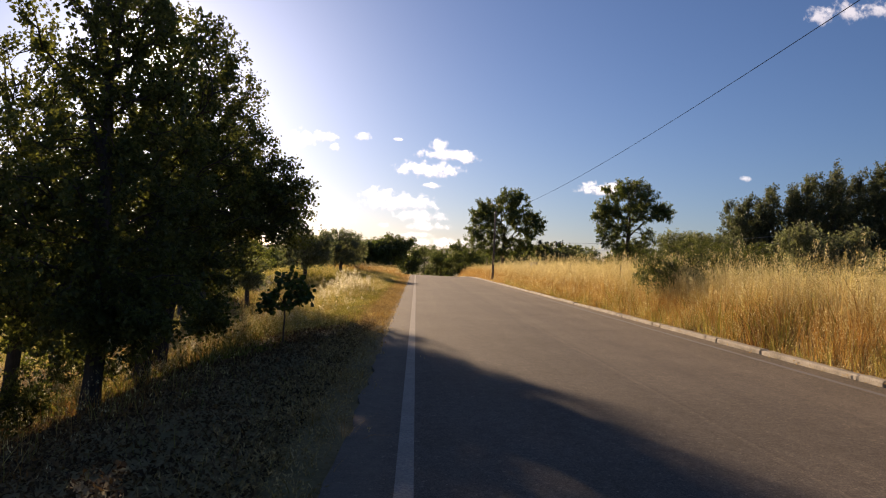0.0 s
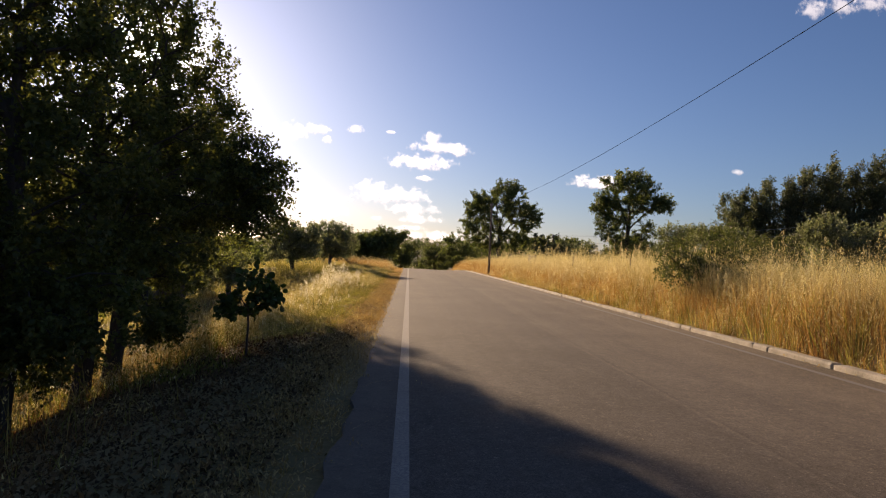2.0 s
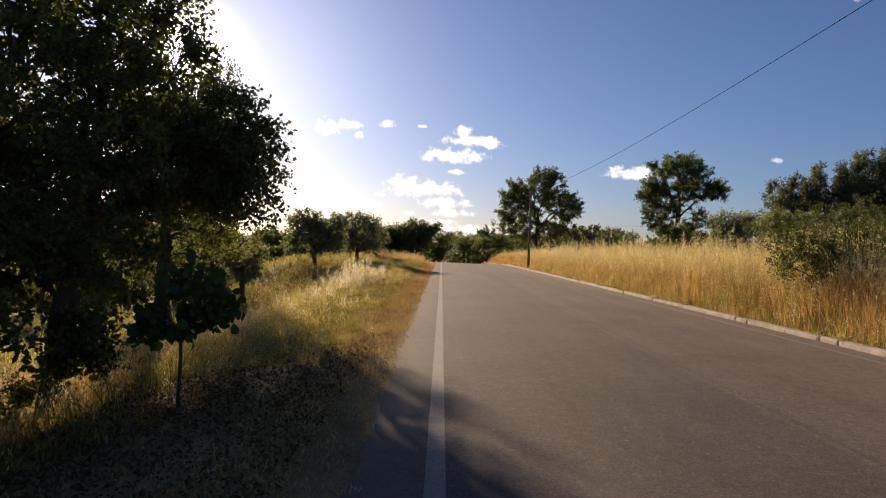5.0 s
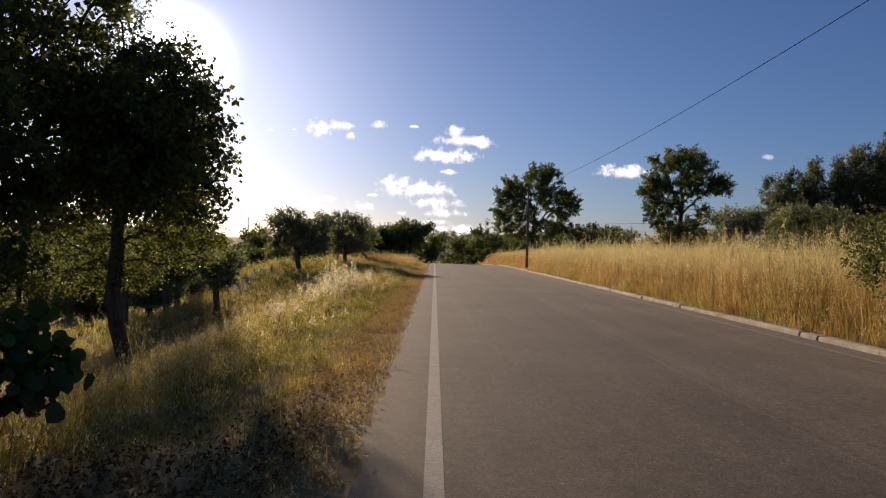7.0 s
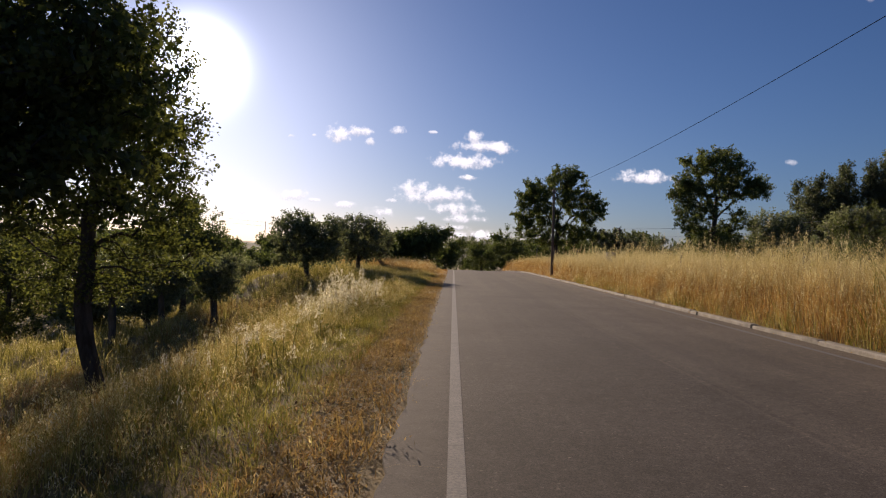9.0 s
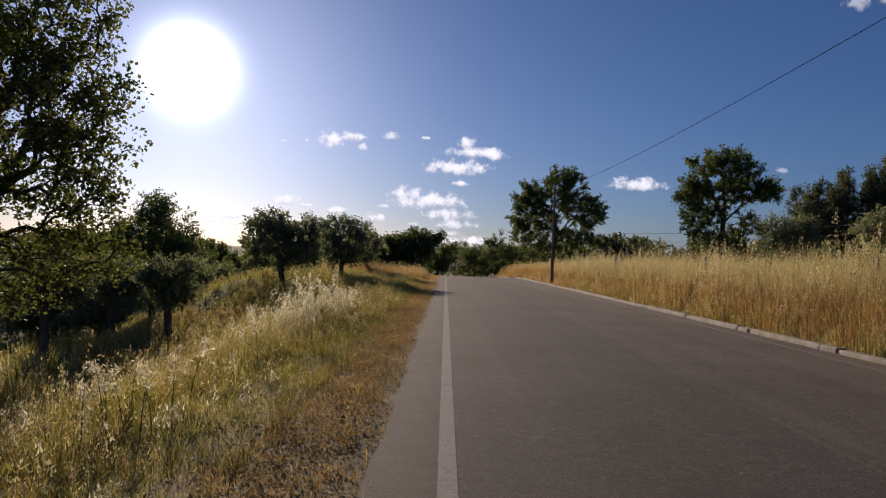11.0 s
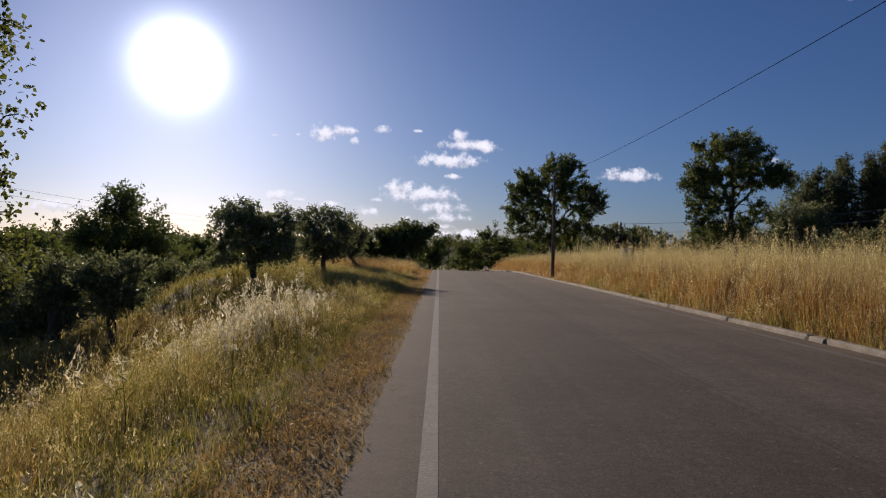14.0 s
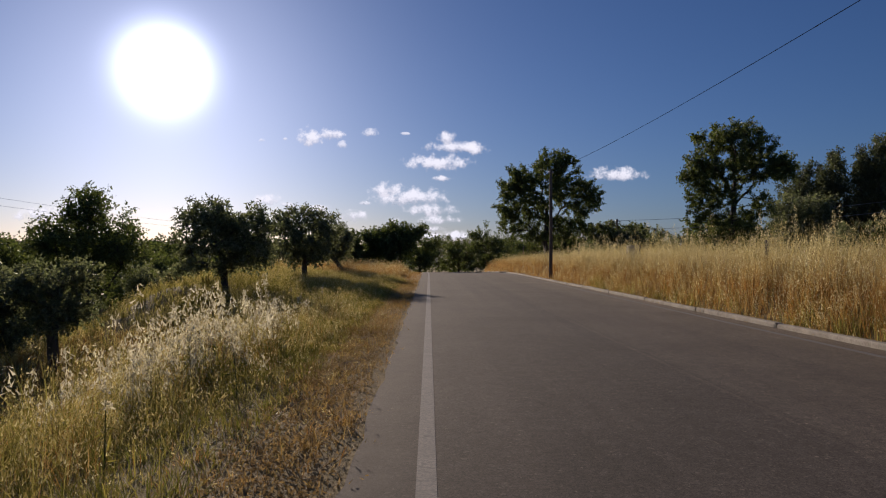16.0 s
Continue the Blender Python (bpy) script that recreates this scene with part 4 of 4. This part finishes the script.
def patchy(x, y, scale, seed):
    """Soft uneven patches between 0 and 1."""
    s = seed * 1.7
    v = np.sin(x * scale + s) * np.sin(y * scale * 0.8 - s) + 0.6 * np.sin(x * scale * 2.3 - y * scale * 1.9 + s) + 0.4 * np.sin(y * scale * 3.7 + x * scale * 2.9 + 2 * s)
    return np.clip(0.5 + 0.3 * v, 0, 1)


def meadow(name, label, x0, x1, y0, y1, density, height, width, lean, mat, seed, head=0, head_mat=None, keep=None, segs=2, head_size=0.026, rise=None, tuft=24):
    """Grass in tufts that fan outwards, of uneven height, with loose blades between them."""
    r = np.random.default_rng(seed)
    n = int((x1 - x0) * (y1 - y0) * density)
    m = max(2, n // tuft)
    cx, cy, ch, ca = r.uniform(x0, x1, m), r.uniform(y0, y1, m), r.uniform(0.55, 1.15, m), r.uniform(0, 2 * np.pi, m)
    pick = r.integers(0, m, n)
    loose = r.random(n) < 0.3
    off = r.normal(size=(2, n)) * (0.045 + 0.055 * height)
    x = np.where(loose, r.uniform(x0, x1, n), np.clip(cx[pick] + off[0], x0, x1))
    y = np.where(loose, r.uniform(y0, y1, n), cy[pick] + off[1])
    tall = np.where(loose, r.uniform(0.5, 1.0, n), ch[pick])
    fan = np.arctan2(off[1] + 0.05 * np.sin(ca[pick]), off[0] + 0.05 * np.cos(ca[pick])) + r.normal(size=n) * 0.7
    if keep is not None:
        ok = r.random(n) < keep(x, y)
        x, y, tall, fan = x[ok], y[ok], tall[ok], fan[ok]
    x = x + road_shift(y)
    n = len(x)
    h = height * tall * r.uniform(0.55, 1.15, n) * (0.55 + 0.55 * patchy(x, y, 1.3, seed) + 0.4 * patchy(x, y, 4.1, seed + 2))
    if rise is not None:
        h = h * rise(x - road_shift(y), y)
    v, f, tips, d = blades(x, y, h, np.full(n, width) * r.uniform(0.7, 1.3, n), lean * r.uniform(0.0, 1.9, n), r, segs=segs, a=fan)
    top = tagged(new(name, mesh_from(name, v, f, mat)), label, "grass", kind="stuff")
    if head:
        pick = r.random(n) < (0.2 + 0.5 * patchy(x, y, 2.2, seed + 4)) * np.clip(tall, 0.5, 1.1)
        hv, hf = heads(tips[pick], d[pick], head, 0.22 * height, head_size, r)
        tagged(child("seed_heads", mesh_from("seed_heads", hv, hf, head_mat), top), kind="stuff")
    return top


GOLD = "tall dry golden grass with nodding oat heads"
edge = lambda x, y: smooth(6.82, 7.3, x) * 0.75 + 0.25
front = lambda x, y: 0.35 + 0.65 * smooth(6.82, 7.45, x)
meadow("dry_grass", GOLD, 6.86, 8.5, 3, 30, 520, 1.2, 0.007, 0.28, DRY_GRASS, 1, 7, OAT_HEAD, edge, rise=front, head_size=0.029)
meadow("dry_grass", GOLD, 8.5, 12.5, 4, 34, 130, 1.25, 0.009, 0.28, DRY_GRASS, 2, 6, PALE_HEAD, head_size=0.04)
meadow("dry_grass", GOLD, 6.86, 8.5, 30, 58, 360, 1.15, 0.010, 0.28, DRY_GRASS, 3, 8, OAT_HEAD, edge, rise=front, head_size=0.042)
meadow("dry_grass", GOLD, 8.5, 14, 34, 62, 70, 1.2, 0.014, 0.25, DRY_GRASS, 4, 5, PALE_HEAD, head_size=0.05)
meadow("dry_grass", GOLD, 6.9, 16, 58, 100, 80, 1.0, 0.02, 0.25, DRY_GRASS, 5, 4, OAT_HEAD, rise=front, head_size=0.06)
meadow("dry_grass", GOLD, 12.5, 40, 10, 90, 8, 0.9, 0.04, 0.25, FADED_GRASS, 6, 3, OAT_HEAD, head_size=0.08)
meadow("faded_grass", "brown and green undergrowth at the foot of the dry grass", 6.86, 8.4, 3, 50, 200, 0.7, 0.010, 0.5, FADED_GRASS, 7, keep=lambda x, y: 0.35 + 0.65 * patchy(x, y, 0.9, 3))
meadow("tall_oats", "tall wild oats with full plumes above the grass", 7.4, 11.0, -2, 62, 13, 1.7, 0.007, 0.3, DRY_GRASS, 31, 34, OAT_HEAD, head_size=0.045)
meadow("brown_weeds", "dead brown weeds standing among dry grass", 6.9, 9.7, -4, 60, 130, 1.2, 0.010, 0.4, BROWN_WEED, 9, 7, BROWN_WEED, keep=lambda x, y: patchy(x, y, 1.1, 8) ** 3 * (1.3 - smooth(8, 30, y)), head_size=0.04)
meadow("kerb_weeds", "dry weeds spilling over the kerb", 6.70, 7.15, -4, 60, 260, 0.28, 0.007, 0.9, FADED_GRASS, 33, keep=lambda x, y: patchy(x, y, 1.4, 6) ** 2 * smooth(6.66, 7.0, x))
meadow("green_weeds", "green weeds at the foot of the dry grass", 6.85, 8.2, -4, 45, 110, 0.45, 0.012, 0.6, GREEN_GRASS, 8, keep=lambda x, y: patchy(x, y, 0.9, 3) ** 2)

meadow("green_weeds", "tall green and brown weeds in the dry grass", 7.0, 10.5, -2, 24, 60, 1.15, 0.018, 0.4, GREEN_GRASS, 39, 8, FADED_GRASS, lambda x, y: patchy(x, y, 0.9, 21) ** 2, head_size=0.05, tuft=20)
LEFT = "uncut yellowing grass with pale oat heads on the slope"
nearer = lambda y: smooth(20, 36, y)
slope = lambda x, y: 0.12 + 0.05 * nearer(y) + (0.88 - 0.05 * nearer(y)) * smooth(0, 1, (-x - 1.75 + 0.65 * nearer(y)) / (2.3 - 1.0 * nearer(y)))
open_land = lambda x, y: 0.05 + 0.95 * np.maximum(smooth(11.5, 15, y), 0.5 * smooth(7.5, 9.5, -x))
meadow("yellow_grass", LEFT, -4.6, -0.95, -4, 34, 200, 0.85, 0.008, 0.5, FADED_GRASS, 11, 9, PALE_HEAD, open_land, rise=slope, head_size=0.036, segs=3)
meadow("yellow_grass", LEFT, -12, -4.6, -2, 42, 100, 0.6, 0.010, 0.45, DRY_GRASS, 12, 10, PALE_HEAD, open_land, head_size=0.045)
meadow("yellow_grass", LEFT, -20, -12, 8, 30, 60, 0.6, 0.016, 0.4, FADED_GRASS, 41, 5, PALE_HEAD, head_size=0.06)
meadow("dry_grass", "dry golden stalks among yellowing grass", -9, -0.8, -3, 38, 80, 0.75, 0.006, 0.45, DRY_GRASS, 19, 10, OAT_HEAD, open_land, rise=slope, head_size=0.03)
meadow("yellow_grass", LEFT, -9, -0.9, 34, 62, 160, 0.5, 0.012, 0.35, FADED_GRASS, 13, 6, PALE_HEAD, rise=slope, head_size=0.042)
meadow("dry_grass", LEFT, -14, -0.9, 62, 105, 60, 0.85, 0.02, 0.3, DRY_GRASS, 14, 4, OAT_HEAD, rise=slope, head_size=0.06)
meadow("yellow_grass", LEFT, -45, -9, 24, 110, 16, 0.8, 0.035, 0.3, FADED_GRASS, 15, 2, OAT_HEAD, head_size=0.08)
meadow("yellow_grass", LEFT, -22, -9, 30, 64, 50, 0.6, 0.016, 0.35, FADED_GRASS, 20, 5, PALE_HEAD, head_size=0.05)
meadow("green_grass", "fresh green grass among dry stalks", -10, -1.1, -3, 48, 130, 0.5, 0.012, 0.6, GREEN_GRASS, 16, keep=lambda x, y: (0.05 + 0.9 * patchy(x, y, 0.8, 5) ** 2) * open_land(x, y), rise=slope)
meadow("tall_oats", "tall wild oats with full plumes above the grass", -9.0, -1.8, 12, 38, 14, 0.85, 0.006, 0.4, FADED_GRASS, 32, 26, SILVER_HEAD, lambda x, y: patchy(x, y, 0.7, 11) ** 2 * smooth(9.5, 5, -x), head_size=0.045, tuft=8)
meadow("oat_tuft", "silvery tuft of wild oats on the slope", -4.4, -2.4, 26.0, 36.0, 300, 1.05, 0.007, 0.35, FADED_GRASS, 17, 22, SILVER_HEAD, lambda x, y: np.exp(-((x + 3.35) / 0.7) ** 2 - ((y - 30.6) / 2.4) ** 2), head_size=0.065, tuft=12)
meadow("green_grass", "short green grass along the verge", -2.7, -1.3, -3, 60, 420, 0.24, 0.008, 0.7, GREEN_GRASS, 34, keep=lambda x, y: (0.45 + 0.55 * patchy(x, y, 0.9, 12)) * open_land(x, y))
meadow("low_grass", "short matted yellow-green grass beside the verge", -2.7, -1.2, 12, 44, 800, 0.15, 0.009, 1.2, FADED_GRASS, 42, keep=lambda x, y: smooth(1.2, 1.5, -x) * smooth(11.5, 14, y), tuft=18)
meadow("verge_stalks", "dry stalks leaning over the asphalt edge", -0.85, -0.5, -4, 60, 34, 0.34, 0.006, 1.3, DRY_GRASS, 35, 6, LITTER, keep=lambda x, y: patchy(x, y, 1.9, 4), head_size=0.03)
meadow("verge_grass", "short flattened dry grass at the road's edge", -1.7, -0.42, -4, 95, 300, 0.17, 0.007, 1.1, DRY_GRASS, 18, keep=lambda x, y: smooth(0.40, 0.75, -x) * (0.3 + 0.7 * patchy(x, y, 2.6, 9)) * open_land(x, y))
meadow("brown_weeds", "dead brown weeds and straw on the verge", -1.5, -0.62, -3, 60, 240, 0.20, 0.010, 0.9, VERGE_WEED, 36, 5, LITTER, keep=lambda x, y: 0.2 + 0.8 * patchy(x, y, 1.7, 14), head_size=0.04, tuft=14)
meadow("green_weeds", "leafy green weeds among yellowing grass", -9.0, -1.5, 9, 52, 60, 0.55, 0.022, 0.55, GREEN_GRASS, 37, 7, GREEN_GRASS, lambda x, y: patchy(x, y, 0.7, 15) ** 2, rise=slope, head_size=0.07, tuft=30)
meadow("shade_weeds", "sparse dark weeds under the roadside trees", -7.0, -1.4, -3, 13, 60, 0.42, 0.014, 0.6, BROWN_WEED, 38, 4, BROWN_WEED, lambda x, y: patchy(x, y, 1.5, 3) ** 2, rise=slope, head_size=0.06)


def litter(name, label, x0, x1, y0, y1, n, size, mat, seed, keep, deep=0.05):
    r = np.random.default_rng(seed)
    x, y = r.uniform(x0, x1, n), r.uniform(y0, y1, n)
    ok = r.random(n) < keep(x, y)
    x, y = x[ok], y[ok]
    n = len(x)
    z = np.maximum(land_z(x, y), np.where(x > ROAD_LEFT, 0.0, -9)) + 0.004 + deep * r.random(n) ** 2 * (0.4 + patchy(x, y, 3.1, seed))
    c = np.stack([x, y, z], -1)
    a = r.uniform(0, 2 * np.pi, n)
    along = np.stack([np.cos(a), np.sin(a), r.normal(size=n) * 0.6], -1)
    side = np.stack([-np.sin(a), np.cos(a), r.normal(size=n) * 0.6], -1)
    L = (size * r.uniform(0.4, 1.4, n))[:, None]
    lift = np.array([[0, 0, 1.0]]) * L * 0.25
    v = np.stack([c, c + along * L * 0.5 + side * L * 0.3 + lift, c + along * L, c + along * L * 0.5 - side * L * 0.3 + lift], 1).reshape(-1, 3)
    b = (np.arange(n, dtype=np.int32) * 4)[:, None]
    f = np.concatenate([b + np.array([[0, 1, 2]], dtype=np.int32), b + np.array([[0, 2, 3]], dtype=np.int32)])
    return tagged(new(name, mesh_from(name, v, f, mat)), label, "leaf litter", kind="stuff")


litter("leaf_litter", "dry brown leaves and chaff along the road's edge", -1.9, -0.42, -4, 45, 90000, 0.025, LITTER, 21, lambda x, y: np.exp(-((x + 1.0) / 0.36) ** 2) * (0.06 + 0.94 * smooth(0.46, 0.62, -x)) * (1 - 0.8 * smooth(26, 40, y)), 0.08)
litter("leaf_litter", "dry brown leaves and chaff under the trees, coloured darker for the shade", -7, -0.9, -3, 20, 100000, 0.042, SHADED_BROWN_LITTER, 22, lambda x, y: 1.0 - 0.97 * smooth(10.5, 14.5, y))
litter("leaf_litter", "dry chaff lying along the kerb", 6.42, 7.15, -4, 50, 16000, 0.035, LITTER, 23, lambda x, y: smooth(6.5, 6.9, x) * (1.2 - smooth(5, 14, y)))


# dry twigs on the verge and a few tall green stalks in the grass
def twig(x, y, length, turn, seed):
    r = random.Random(seed)
    pts = [(0, 0, 0.0)]
    for k in range(1, 7):
        u = k / 6
        pts.append((u * length, 0.12 * length * math.sin(2.4 * u + r.uniform(-0.3, 0.3)), 0.10 * length * math.sin(math.pi * u) + r.uniform(0, 0.01)))
    p = thing("fallen_twig", (x, y, float(land_z(x, y)) + 0.06), "dry bent twig lying on the grassy verge", "twig", "fallen twigs")
    p.rotation_euler = (0, 0, turn)
    child("stem", mesh_from("stem", *tube(pts, np.linspace(0.006, 0.002, 7), 5), TWIG, True), p)
    side = [pts[3], (pts[3][0] + 0.16 * length, pts[3][1] + 0.14 * length, pts[3][2] + 0.05), (pts[3][0] + 0.26 * length, pts[3][1] + 0.2 * length, pts[3][2] + 0.06)]
    child("side_shoot", mesh_from("side_shoot", *tube(side, [0.004, 0.003, 0.0015], 5), TWIG, True), p)


TWIG = rough_material("twig_bark", ((0.3, (0.22, 0.17, 0.11)), (0.7, (0.42, 0.34, 0.23))), 9.0, 40.0, bump=0.3, dist=0.004)
GREEN_STEM = rough_material("green_stem", ((0.3, (0.07, 0.09, 0.03)), (0.7, (0.13, 0.14, 0.05))), 9.0, 40.0, bump=0.2, dist=0.003)
r = random.Random(77)
for k in range(18):
    twig(r.uniform(-1.6, -0.95), 10.5 + 1.5 * k + r.uniform(-0.5, 0.5), r.uniform(0.14, 0.36), r.uniform(0, 6.3), 500 + k)


def wild_stalk(x, y, h, seed):
    """A tall green stem with narrow leaves and a pale feathery head."""
    r = np.random.default_rng(seed)
    p = thing("wild_stalk", (x, y, float(land_z(x, y)) - 0.02), "tall green weed stalk with a pale feathery head", "weed", "weed stalks")
    bend = r.uniform(-0.12, 0.12, 2)
    u = np.linspace(0, 1, 7)
    pts = np.stack([bend[0] * u * u, bend[1] * u * u, h * u], -1)
    child("stem", mesh_from("stem", *tube(pts, np.linspace(0.007, 0.002, 7), 5), GREEN_STEM, True), p)
    tagged(child("leaves", leaf_mesh("leaves", pts[1:5], 0.07, 26, 0.12, GREEN_GRASS, r, 0.14, 0.1), p), kind="stuff")
    tagged(child("seed_head", leaf_mesh("seed_head", pts[5:], 0.06, 90, 0.04, SILVER_HEAD, r, 0.3, -0.3), p), kind="stuff")


for k in range(30):
    near = k < 9
    x = -2.75 + r.uniform(-0.3, 0.35) if near else r.uniform(-6.5, -1.9)
    y = 20.3 + r.uniform(-0.5, 0.5) if near else r.uniform(15.5, 40)
    wild_stalk(x, y, r.uniform(0.5, 0.75), 700 + k)
